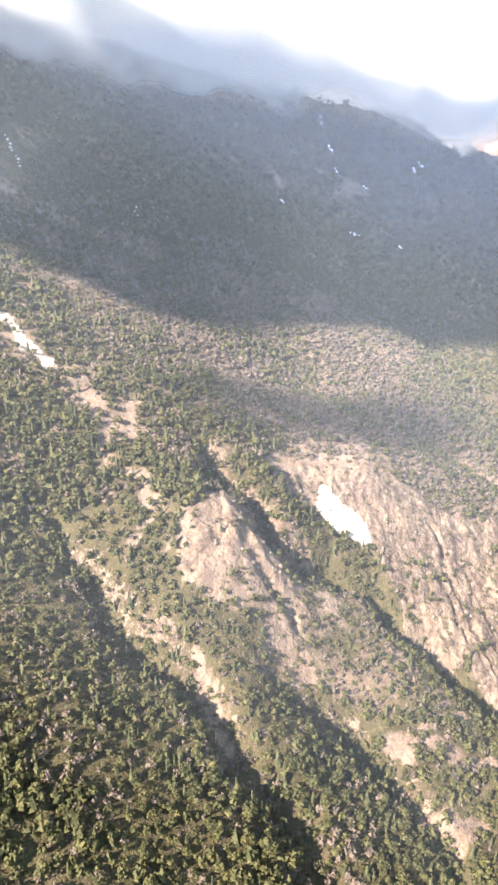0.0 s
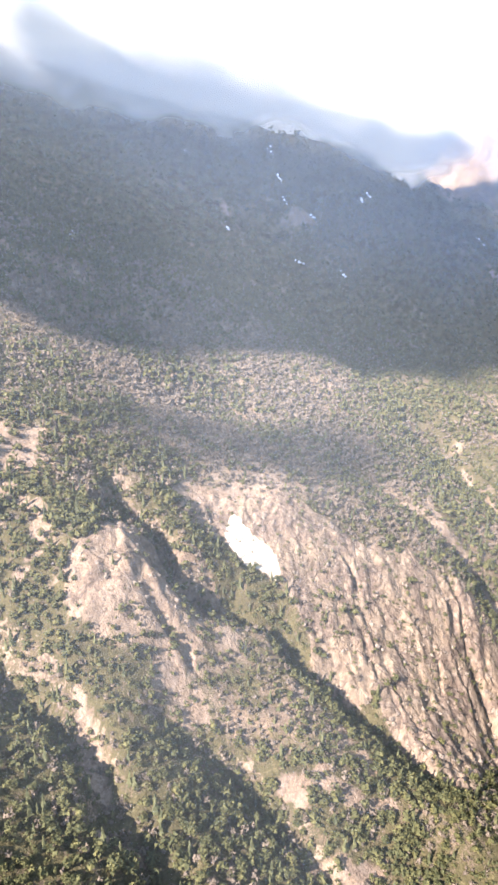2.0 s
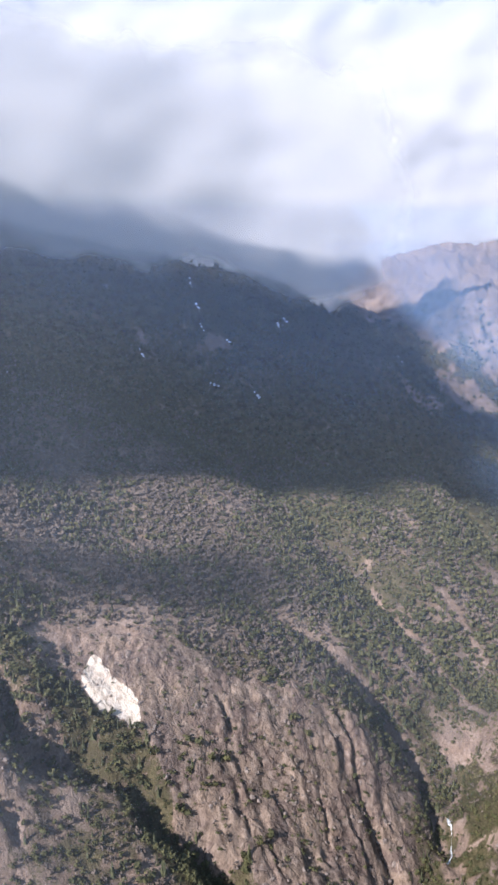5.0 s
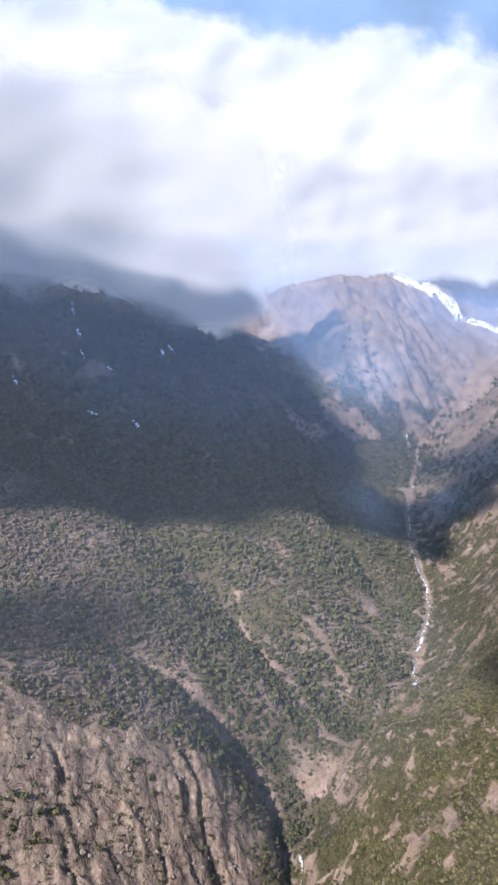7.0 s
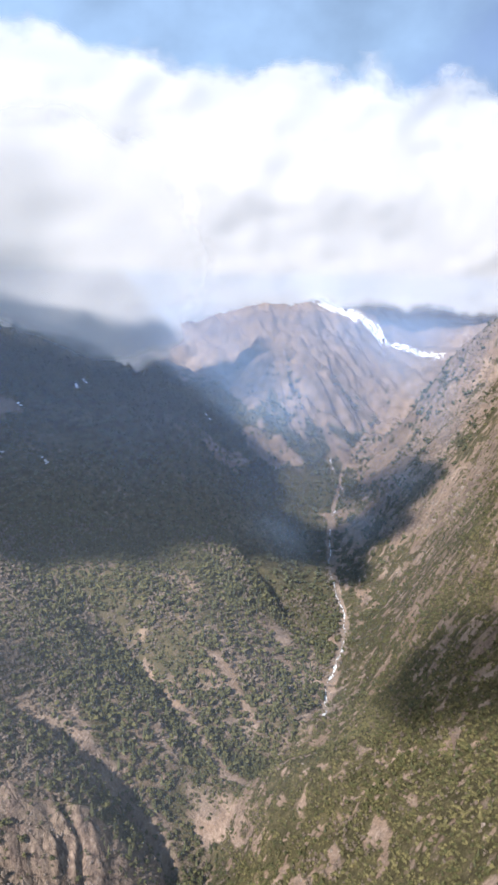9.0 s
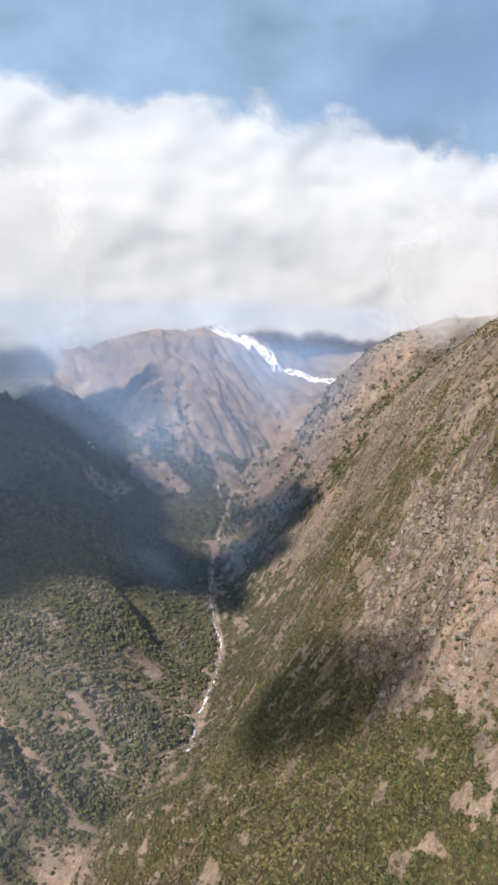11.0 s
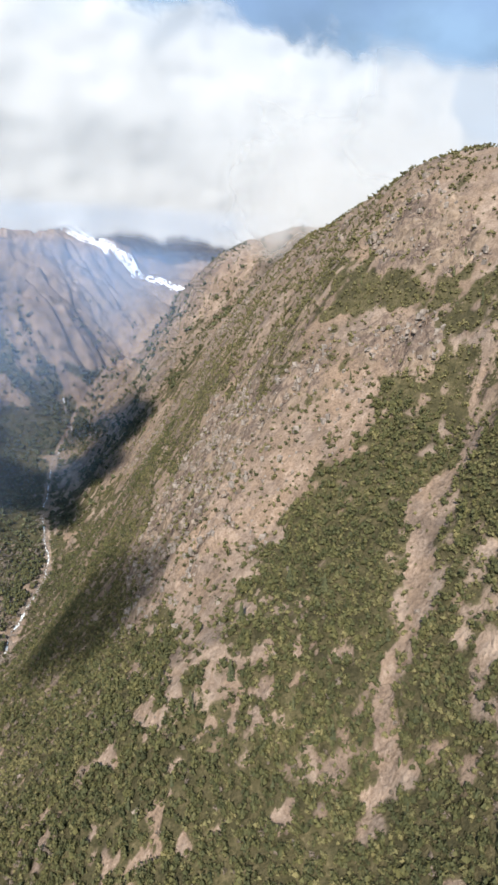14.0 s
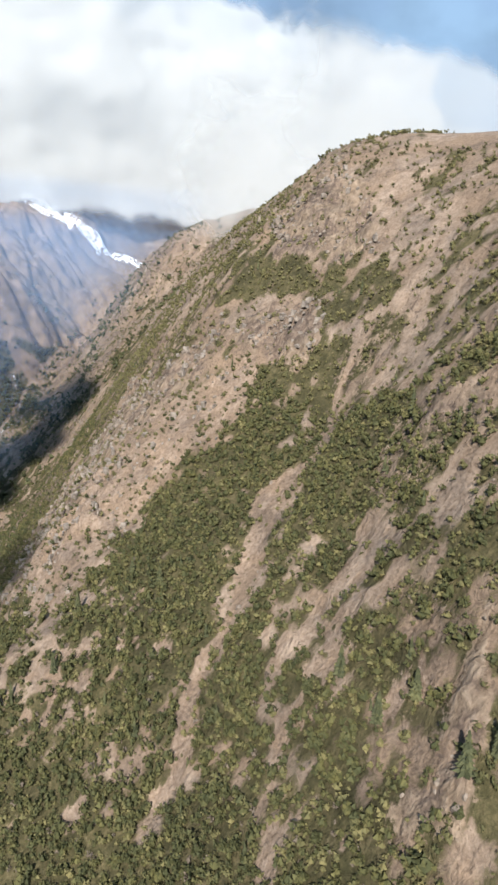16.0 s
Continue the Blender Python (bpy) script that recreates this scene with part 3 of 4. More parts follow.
def cone_tree(rng, tiers, sides, width):
    """A conifer of drooping ragged whorls, 1 high."""
    vs, fs, k = [], [], 0
    for j in range(tiers):
        q = j / tiers
        top, base = 0.16 + 0.84 * (q + 1.55 / tiers), 0.12 + 0.88 * q
        top = min(top, 1.0)
        r = width * (1 - q) ** 0.85 * rng.uniform(0.85, 1.15) + 0.015
        a = np.arange(sides) / sides * 6.283 + rng.uniform(0, 6)
        rr = r * np.where(np.arange(sides) % 2, 0.62, 1.0) * rng.uniform(0.8, 1.2, sides)
        ring = np.c_[rr * np.cos(a), rr * np.sin(a), base + rng.uniform(-0.03, 0.02, sides)]
        vs += [[[0, 0, top]], ring, [[0, 0, base + 0.06]]]
        for s in range(sides):
            s2 = (s + 1) % sides
            fs += [[k, k + 1 + s, k + 1 + s2], [k + sides + 1, k + 1 + s2, k + 1 + s]]
        k += sides + 2
    v = np.concatenate([np.asarray(v, float) for v in vs])
    return v, np.array(fs), unit(np.c_[v[:, :2] * 3 + rng.normal(0, 0.12, (len(v), 2)), np.full(len(v), 0.3)])


def unit(v):
    return v / np.maximum(np.linalg.norm(v, axis=-1, keepdims=True), 1e-6)


def scatter(kinds, x, y, z, tall, wide, rng):
    """Copies of the kinds joined into one set of verts, faces and, for crowns, normals."""
    V, F, N, base = [], [], [], 0
    pick = rng.randint(0, len(kinds), len(x))
    for k, (v, f, *n) in enumerate(kinds):
        i = np.where(pick == k)[0]
        if not len(i):
            continue
        a = rng.uniform(0, 6.283, len(i))
        c, s = np.cos(a)[:, None], np.sin(a)[:, None]
        w, h = wide[i][:, None], tall[i][:, None]
        px = (v[None, :, 0] * c - v[None, :, 1] * s) * w + x[i][:, None]
        py = (v[None, :, 0] * s + v[None, :, 1] * c) * w + y[i][:, None]
        pz = v[None, :, 2] * h + z[i][:, None]
        V.append(np.stack([px, py, pz], -1).reshape(-1, 3))
        if n:
            n = n[0]
            N.append(np.stack([n[None, :, 0] * c - n[None, :, 1] * s, n[None, :, 0] * s + n[None, :, 1] * c, np.broadcast_to(n[None, :, 2], (len(i), len(v)))], -1).reshape(-1, 3))
        F.append((f[None] + (np.arange(len(i)) * len(v))[:, None, None]).reshape(-1, f.shape[1]) + base)
        base += len(i) * len(v)
    return np.concatenate(V), np.concatenate(F), np.concatenate(N) if N else None


def spots(x0, x1, y0, y1, gap, rng):
    x, y = np.meshgrid(np.arange(x0, x1, gap), np.arange(y0, y1, gap))
    return x.ravel() + rng.uniform(-0.9, 0.9, x.size) * gap, y.ravel() + rng.uniform(-0.9, 0.9, x.size) * gap


def sprays(rng, count, clumps, rad, middle, tall, size, core):
    """A crown of loose leaf sprays round several clumps over a small dark heart, 1 high."""
    at = [(0.0, 0.0, middle, rad)]
    for _ in range(clumps):
        a, q = rng.uniform(0, 6.283), rad * rng.uniform(0.5, 0.85)
        at.append((q * math.cos(a), q * math.sin(a), middle + tall * rad * rng.uniform(-0.5, 0.75), rad * rng.uniform(0.45, 0.7)))
    vs, fs, ns = [], [], []
    for _ in range(count):
        cx, cy, cz, r = at[rng.randint(len(at))]
        d = rng.normal(0, 1, 3)
        d[2] = d[2] * 0.8 + 0.25
        d /= np.linalg.norm(d)
        p = np.array([cx, cy, cz]) + d * r * rng.uniform(0.7, 1.05) * np.array([1, 1, tall])
        u = np.cross(d + rng.normal(0, 0.45, 3), rng.normal(0, 1, 3))
        u /= np.linalg.norm(u)
        w = np.cross(d + rng.normal(0, 0.35, 3), u)
        w /= np.linalg.norm(w)
        s = size * rng.uniform(0.6, 1.3)
        k = len(vs)
        vs += [p + u * s, p - u * s * 0.5 + w * s * 0.85, p - u * s * 0.5 - w * s * 0.85]
        fs.append([k, k + 1, k + 2] if np.dot(np.cross(u, w), d) > 0 else [k, k + 2, k + 1])
        out = unit(0.5 * unit(p - np.array([0, 0, middle - 0.1])) + 0.5 * d + np.cross(u, w) * (0.3 if np.dot(np.cross(u, w), d) > 0 else -0.3))
        ns += [out, out, out]
    v, f = ICO[0] if core > 8 else OCTA
    v = v * (1 + rng.uniform(-0.3, 0.3, (len(v), 1))) * rad * 0.74 * np.array([1, 1, tall]) + np.array([0, 0, middle - 0.04])
    return np.concatenate([np.array(vs), v]), np.concatenate([np.array(fs), f + len(vs)]), np.concatenate([np.array(ns), unit(v - np.array([0, 0, middle - 0.04]))])


OCTA = (np.array([[1, 0, 0], [0, 1, 0], [-1, 0, 0], [0, -1, 0], [0, 0, 1], [0, 0, -1]], float),
        np.array([[0, 1, 4], [1, 2, 4], [2, 3, 4], [3, 0, 4], [1, 0, 5], [2, 1, 5], [3, 2, 5], [0, 3, 5]]))
rng = np.random.RandomState(7)
BROAD = [sprays(rng, 34, 4, 0.36, 0.56, 1.05, 0.13, 8) for _ in range(9)]
SMALL = [sprays(rng, 30, 4, 0.38, 0.52, 1.0, 0.14, 8) for _ in range(7)]
BUSH = [sprays(rng, 20, 3, 0.42, 0.42, 0.9, 0.165, 8) for _ in range(8)]
FIR = [cone_tree(rng, 6, 6, 0.19) for _ in range(6)]
LOW = [sprays(rng, 15, 3, 0.42, 0.42, 0.95, 0.17, 8) for _ in range(8)]
FAR = [sprays(rng, 8, 1, 0.42, 0.45, 0.95, 0.26, 8) for _ in range(6)]


def wood(name, label, mat, kinds, x, y, tall, wide, sink=0.06, smooth=False):
    z = height(x, y) - sink * tall
    v, f, n = scatter(kinds, x, y, z, tall, wide, rng)
    return tagged(new(name, mesh_of(name, v, f, mat, smooth, n)), label, "trees", kind="stuff")


x, y = spots(-300, 950, 10, 1080, 5.1, rng)
z = height(x, y)
cover = greenery(x, y, z)
south = step(60, 180, y - 0.25 * np.abs(x - 250))
keep = rng.uniform(0, 1, len(x)) < np.clip((cover - 0.34) * 2.2, 0.02, 0.95)
x, y, z, cover = x[keep], y[keep], z[keep], cover[keep]
west = x < np.interp(y, [p[1] for p in STREAM[::-1]], [p[0] for p in STREAM[::-1]])
grow = np.clip(0.75 + 0.5 * fbm(x, y, 60, 3, 31) + rng.uniform(-0.25, 0.35, len(x)), 0.45, 1.5)
bare_wood = fbm(x, y, 55, 3, 33) + 0.65 * np.exp(-((x - 30) / 210) ** 4 - ((y - 730) / 165) ** 4) + rng.uniform(-0.6, 0.6, len(x)) - step(-6, 6, area(x, y, *GULLY_WOOD)) > 0.33
fir = (~bare_wood) & (rng.uniform(0, 1, len(x)) < np.where(west, 0.13, 0.04))
high_shrub = (~west) & (z > 372 + 30 * fbm(x, y, 50, 2, 35))
tree = (~fir) & (~bare_wood) & (~high_shrub)
grow = np.where(west, grow, grow * 0.6)
small = tree & (~west) & (y < 330)
tree &= ~small
near = np.where((tree | small) & (((x > 600) & (x < 720) & (y > 20) & (y < 210)) | ((x > -60) & (x < 130) & (y > 250) & (y < 335))))[0]
near = rng.permutation(near)[:280]
tree[near] = small[near] = False
back = y > 640 + 0.1 * x
SINGLE = np.c_[x[near], y[near], grow[near]]
for name, label, mat, kinds, sel, h, w in (
        ("broadleaf_wood", "dense dark green evergreen oak wood on steep slopes", LEAF, BROAD, tree & ~back, 9.0, 9.2),
        ("upper_wood", "dark green oak wood on the upper slope", LEAF, FAR, tree & back, 10.0, 9.2),
        ("small_oak_wood", "dark olive oak wood of small crowns above the valley", LEAF, SMALL, small, 12.5, 8.6),
        ("conifer_wood", "tall dark green firs standing among the oaks", NEEDLE, FIR, fir, 14.0, 12.0),
        ("leafless_wood", "grey-brown leafless winter trees on the slope", TWIGS, BUSH, bare_wood & ~high_shrub & ~back, 7.4, 6.2),
        ("upper_leafless_wood", "grey-brown leafless trees high on the shelf", TWIGS, FAR, bare_wood & ~high_shrub & back, 8.0, 6.8)):
    wood(name, label, mat, kinds, x[sel], y[sel], h * grow[sel], w * grow[sel] * rng.uniform(0.85, 1.15, sel.sum()))

sx, sy = spots(430, 1000, -40, 760, 3.5, rng)
sz = height(sx, sy)
sc = greenery(sx, sy, sz)
clump = fbm(sx, sy, 16, 3, 41)
keep = rng.uniform(0, 1, len(sx)) < np.clip((sc - 0.29 + 0.42 * clump) * 2.4, 0.18, 0.92) * step(-0.9, -0.1, clump)
sx, sy = sx[keep], sy[keep]
g = rng.uniform(0.25, 1.0, len(sx)) ** 1.6 + 0.3
wood("shrubs", "low green rhododendron and oak scrub with gaps", SCRUB, LOW, sx, sy, 4.4 * g, 3.9 * g)
ux, uy = spots(-280, 480, 200, 640, 6.2, rng)
uc = greenery(ux, uy, height(ux, uy))
keep = rng.uniform(0, 1, len(ux)) < np.clip((uc - 0.2 + 0.5 * fbm(ux, uy, 18, 3, 43)) * 1.2, 0.22, 0.7) * (1 - masks(ux, uy)[2])
ux, uy = ux[keep], uy[keep]
g = rng.uniform(0.3, 1.0, len(ux)) ** 1.5 + 0.4
wood("undergrowth", "low dark green scrub between the oaks", LEAF, BUSH, ux, uy, 3.4 * g, 4.2 * g)

ex, ey = spots(-170, 300, 560, 930, 5.2, rng)
keep = (rng.uniform(0, 1, len(ex)) < 0.55 + 0.5 * fbm(ex, ey, 40, 3, 48)) & (masks(ex, ey)[0] < 0.4)
ex, ey = ex[keep], ey[keep]
g = rng.uniform(0.6, 1.2, len(ex))
wood("leafless_thicket", "grey-brown thicket of bare branches on the shelf", TWIGS, FAR, ex, ey, 6.4 * g, 5.8 * g)
ex, ey = spots(520, 800, 10, 320, 3.7, rng)
ec = greenery(ex, ey, height(ex, ey))
keep = rng.uniform(0, 1, len(ex)) < np.clip((ec - 0.36) * 2.2, 0.0, 0.9)
ex, ey = ex[keep], ey[keep]
g = rng.uniform(0.35, 0.8, len(ex))
wood("oak_thicket", "dark olive oak thicket on the steep slope", LEAF, BUSH, ex, ey, 9.0 * g, 7.2 * g)
ex, ey = spots(610, 870, 215, 480, 5.0, rng)
keep = (rng.uniform(0, 1, len(ex)) < 0.42 + 0.6 * fbm(ex, ey, 30, 3, 46)) & (masks(ex, ey)[1] > 0.3)
ex, ey = ex[keep], ey[keep]
g = rng.uniform(0.3, 1.0, len(ex)) ** 1.5 + 0.25
wood("dry_slope_shrubs", "scattered dark shrubs on the dry slope", LEAF, BUSH, ex, ey, 3.6 * g, 4.2 * g)
ex, ey = spots(30, 350, 420, 590, 5.5, rng)
keep = (rng.uniform(0, 1, len(ex)) < 0.16 + 0.4 * fbm(ex, ey, 22, 3, 47)) & (masks(ex, ey)[0] > 0.5) & (masks(ex, ey)[2] < 0.3)
ex, ey = ex[keep], ey[keep]
g = rng.uniform(0.3, 1.0, len(ex)) ** 1.5 + 0.25
wood("cliff_shrubs", "dark tufts of scrub on the ledges of the cliff", LEAF, BUSH, ex, ey, 3.2 * g, 3.8 * g, 0.0)

hx, hy = spots(870, 1330, 400, 1500, 5.8, rng)
keep = rng.uniform(0, 1, len(hx)) < np.clip(0.46 + 1.1 * fbm(hx, hy, 50, 4, 45), 0.12, 0.9) * step(10, 25, along(hx, hy, *STREAM)[0])
hx, hy = hx[keep], hy[keep]
g = rng.uniform(0.5, 1.3, len(hx))
wood("high_scrub", "sparse grey-green scrub on the high rocky slope", SCRUB, FAR, hx, hy, 4.2 * g, 4.6 * g)

fx, fy = spots(-700, 1700, 1080, 2000, 12, rng)
fz = height(fx, fy)
keep = rng.uniform(0, 1, len(fx)) < np.clip((greenery(fx, fy, fz) - 0.25) * 1.6, 0.03, 0.95)
fx, fy = fx[keep], fy[keep]
g = rng.uniform(0.7, 1.3, len(fx))
wood("distant_wood", "far dark wood on the shaded mountain", NEEDLE, FAR, fx, fy, 11 * g, 10 * g)

bx, by = spots(-320, 960, -430, 14, 10, rng)
keep = rng.uniform(0, 1, len(bx)) < np.clip((greenery(bx, by, height(bx, by)) - 0.3) * 1.8, 0.04, 0.8) * ((bx < 560) | (by < -100))
bx, by = bx[keep], by[keep]
g = rng.uniform(0.6, 1.3, len(bx))
wood("lower_wood", "green oak wood on the slope below the flight path", LEAF, FAR, bx, by, 9 * g, 9.5 * g)
bx, by = spots(560, 900, -100, 14, 5.4, rng)
bz = height(bx, by)
keep = rng.uniform(0, 1, len(bx)) < np.clip((greenery(bx, by, bz) - 0.34) * 2.2, 0.02, 0.95) * (bz < 380)
bx, by = bx[keep], by[keep]
g = rng.uniform(0.5, 1.2, len(bx))
wood("steep_wood", "dark green oak wood among dry clearings", LEAF, BROAD, bx, by, 9 * g, 9.2 * g)


# ---- stream ----
def stream(label, wide, stones_on, *way):
    pts = np.array(way, float)
    s = np.r_[0, np.cumsum(np.hypot(*np.diff(pts, axis=0).T))]
    q = np.arange(0, s[-1], 4.0)
    px, py = np.interp(q, s, pts[:, 0]), np.interp(q, s, pts[:, 1])
    px, py = px + 9 * fbm(q, q * 0, 45, 3, 51), py + 9 * fbm(q, q * 0 + 90, 60, 3, 52)
    tx, ty = np.gradient(px), np.gradient(py)
    n = np.hypot(tx, ty)
    w = wide * np.maximum(0.3 + 1.3 * step(0.72, 0.9, q / s[-1]) + 0.35 * np.sin(q / s[-1] * 9.0) ** 2 + 3.6 * fbm(q, q * 0 + 7, 22, 3, 53), 0.05)
    rows = []
    for k in (-1, -0.5, 0, 0.5, 1):
        a, b = px - ty / n * w * k, py + tx / n * w * k
        rows.append(np.c_[a, b, height(a, b) + 0.9 - 0.3 * abs(k)])
    v = np.stack(rows, 1).reshape(-1, 3)
    m, nn, l, b = material("white_water", 0.35, 0.5)
    f = grain(nn, place(nn), 0.35, 6, 0.7, 0.5)
    l.new(tones(nn, f, (0.40, (0.10, 0.14, 0.15)), (0.52, (0.55, 0.60, 0.62)), (0.62, (0.86, 0.88, 0.9))), b.inputs["Base Color"])
    bumped(nn, b, f, 0.8, 0.4)
    tagged(new("stream", mesh_of("stream", v, grid_faces(5, len(q)), m)), label, "water", kind="structure")
    if not stones_on:
        return
    i = rng.randint(0, len(q), 1300)
    bx, by = px[i] + rng.normal(0, 5, 1300), py[i] + rng.normal(0, 5, 1300)
    g = rng.uniform(0.8, 2.6, 1300)
    stones = [(vv * np.array([1, 1, 0.7]) * (1 + rng.uniform(-0.25, 0.25, (len(vv), 1))), ff) for vv, ff in [ICO[0]] * 5]
    vv, ff, _ = scatter(stones, bx, by, height(bx, by) + 0.2, g, g, rng)
    tagged(new("boulders", mesh_of("boulders", vv, ff, ROCK, False)), "pale grey boulders along the stream bed", "rocks", kind="stuff")


stream("white foaming mountain stream among boulders", 1.0, True, (958, 1585), (945, 1480), (925, 1400), (842, 1313), (813, 1242), (775, 1150), (748, 1010), (700, 925), (648, 858), (600, 770))
stream("thin white rill in the gully below the cliff", 0.6, False, (387, 577), (383, 557), (380, 533), (369, 517))


# ---- crags ----
def crags(label, x0, x1, y0, y1, gap, big):
    cx, cy = spots(x0, x1, y0, y1, gap, rng)
    rock, bare, scar = masks(cx, cy)
    keep = rng.uniform(0, 1, len(cx)) < 0.26 * step(0.45, 0.8, rock) + 0.05 * step(0.3, 0.7, bare) + 0.006
    cx, cy = cx[keep], cy[keep]
    g = rng.uniform(0.2, 1.0, len(cx)) ** 2.5 * big + 0.5
    cz = height(cx, cy)
    kinds = []
    for _ in range(7):
        v, f = ICO[0]
        v = v * (1 + rng.uniform(-0.35, 0.35, (len(v), 1))) * np.array([0.9, 0.7, 0.8])
        kinds.append((v, f))
    v, f, _ = scatter(kinds, cx, cy, cz - 0.42 * g, g * rng.uniform(0.7, 1.3, len(cx)), g, rng)
    tagged(new("crags", mesh_of("crags", v, f, ROCK, False)), label, "rocks", kind="stuff")


def blocks(label, count, lo, hi, *outline):
    """Pale frost-broken blocks lying inside an outline."""
    p = np.array(outline, float)
    bx, by = rng.uniform(p[:, 0].min(), p[:, 0].max(), count), rng.uniform(p[:, 1].min(), p[:, 1].max(), count)
    keep = (area(bx, by, *outline) > -4) & (fbm(bx, by, 28, 3, 97) + rng.uniform(-0.4, 0.4, count) > 0.0)
    bx, by = bx[keep], by[keep]
    g = lo + (hi - lo) * rng.uniform(0, 1, len(bx)) ** 3
    kinds = []
    for _ in range(9):
        v = np.array([(a, b, c) for c in (-0.6, 1) for b in (-0.6, 0.6) for a in (-1, 1)]) * rng.uniform(0.55, 1.15, (8, 3))
        v[:, 0] += v[:, 2] * rng.uniform(-0.5, 0.5)
        f = np.array([[0, 1, 5], [0, 5, 4], [1, 3, 7], [1, 7, 5], [3, 2, 6], [3, 6, 7], [2, 0, 4], [2, 4, 6], [4, 5, 7], [4, 7, 6]])
        kinds.append((v, f))
    v, f, _ = scatter(kinds, bx, by, height(bx, by) + 0.25 * g, g * rng.uniform(0.7, 1.5, len(bx)), g, rng)
    tagged(new("boulders", mesh_of("boulders", v, f, PALE, False)), label, "rocks", kind="stuff")


for outline, count in ((RIBS, 3400), (BLOCKS, 240), (SUMMIT, 600), (DRY_SLOPE, 500)):
    blocks("pale grey broken blocks among dry grass", count, 0.5, 2.6, *outline)
crags("broken grey rock ribs and outcrops on the cliffs", -260, 900, 0, 640, 4.2, 2.6)
crags("grey-brown crags along the high ridge", 640, 1260, 380, 1300, 6.0, 6.5)


# ---- clouds, and tinted sheets in place of haze ----
def filled(faces, dense, least):
    """Only the faces that hold any cloud."""
    return faces[dense.ravel()[faces].max(1) > least]


def deck(root, x0, x1, y0, y1, gap, z, thick, rim, inside, seed, mat):
    """A level sheet of cloud; inside gives the metres from its rim."""
    cx, cy = np.meshgrid(np.arange(x0, x1 + gap, gap), np.arange(y0, y1 + gap, gap))
    h = z + 18 * fbm(cx, cy, 260, 3, seed)
    dense = np.clip((inside(cx, cy) + 52 * fbm(cx, cy, 140, 4, seed + 1)) / rim, -1.2, 1.7)
    me = mesh_of("deck", np.c_[cx.ravel(), cy.ravel(), h.ravel()], filled(grid_faces(cx.shape[1], cx.shape[0]), dense, -9), mat)
    store(me, "dense", dense)
    store(me, "thick", np.full(cx.size, thick))
    ob = new("deck", me)
    ob.parent = root


def bank(root, x0, x1, y, z0, z1, thick, rim, base, seed, mat, sway=60, name="billow", rests=False):
    """An upright rolling sheet of cloud, thinning out below its base and at both ends."""
    cx, cz = np.meshgrid(np.arange(x0, x1 + 25, 50 if rests else 25), np.arange(z0, z1 + 14, 24 if rests else 14))
    cy = (y(cx) if callable(y) else y) + sway * fbm(cx, cz * 1.2, 300, 3, seed)
    d = (cz - base(cx) + 30 * fbm(cx, cz, 240, 3, seed + 3)) / rim
    if rests:
        d = np.minimum(d, (cz - height(cx, cy)) / 230)
    ends = np.minimum(np.minimum(cx - x0, x1 - cx) / 330, (z1 - cz) / (90 if rests else 0.3 * (z1 - z0)))
    dense = np.clip(np.minimum(d, ends * 2.4 - 0.8), -1.2, 1.7)
    me = mesh_of(name, np.c_[cx.ravel(), cy.ravel(), cz.ravel()], filled(grid_faces(cx.shape[1], cx.shape[0]), dense, -0.15 if rests else -0.5), mat)
    store(me, "dense", dense)
    store(me, "thick", np.full(cx.size, thick))
    ob = new(name, me)
    ob.parent = root


def cloud(label):
    return tagged(new("cloud"), label, "cloud")


# Rim of the unseen layer, laid out from the shadow edge on the ground.
def shade_rim(x, y):
    x, y = x + 526, y + 554
    east = np.interp(y, (300, 560, 733, 956, 1094, 1315, 1700), (300, 320, 320, 390, 416, 440, 570)) - x
    near = y - np.interp(x, (-1500, -619, -535, -472, -426, -387, -346, -253, -231, -196, -111, -28, 40, 163), (300, 385, 352, 317, 335, 345, 345, 418, 418, 404, 441, 476, 505, 542))
    main = np.minimum(np.minimum(east, near), np.interp(x, (-420, -230, 0, 160), (1270, 1370, 1445, 1400)) - y)
    return np.maximum(main, area(x, y, (150, 500), (213, 405), (331, 480), (475, 565), (575, 640), (655, 650), (670, 780), (640, 885), (426, 800), (314, 790), (200, 760)))


great = cloud("broad white cloud bank lying on the shaded mountain")
shade_layer = cloud("unseen cloud layer added to shade the mountain")
# Out of view; added to cast the broad shadow on the mountain.
deck(shade_layer, -2000, 400, -350, 1300, 40, 1300, 1.0, 70, shade_rim, 61, DENSE)
for k, (back, thick, up) in enumerate(((0, 0.75, 16), (150, 1.0, -18))):
    bank(great, -1600, 760, lambda x, back=back: back + 1190 + 300 * step(-700, 420, x), 480, 1150, thick, 70,
         lambda x, up=up: up + np.interp(x, (-520, -300, -100, 190, 360, 440, 560, 660), (650, 628, 592, 572, 525, 525, 562, 645)), 80 + 9 * k, CLOUD, 30)
head_cloud = cloud("bright billowing cloud hiding the distant peaks")
for k, (yy, thick, up) in enumerate(((2340, 0.85, 0), (2650, 1.0, -20))):
    bank(head_cloud, -1400, 3400, yy, 600, 1800, thick, 70, lambda x, up=up: up + np.interp(x, (700, 800, 1050, 1250, 1450, 1700, 2200), (600, 620, 688, 748, 752, 738, 718)), 120 + 9 * k, CLOUD, 30)
ridge_cloud = cloud("thin white cloud brushing the rocky ridge")
bank(ridge_cloud, 1120, 2300, 1330, 600, 960, 0.8, 110, lambda x: np.interp(x, (1150, 1300, 1500), (650, 640, 610)), 150, CLOUD, 25)
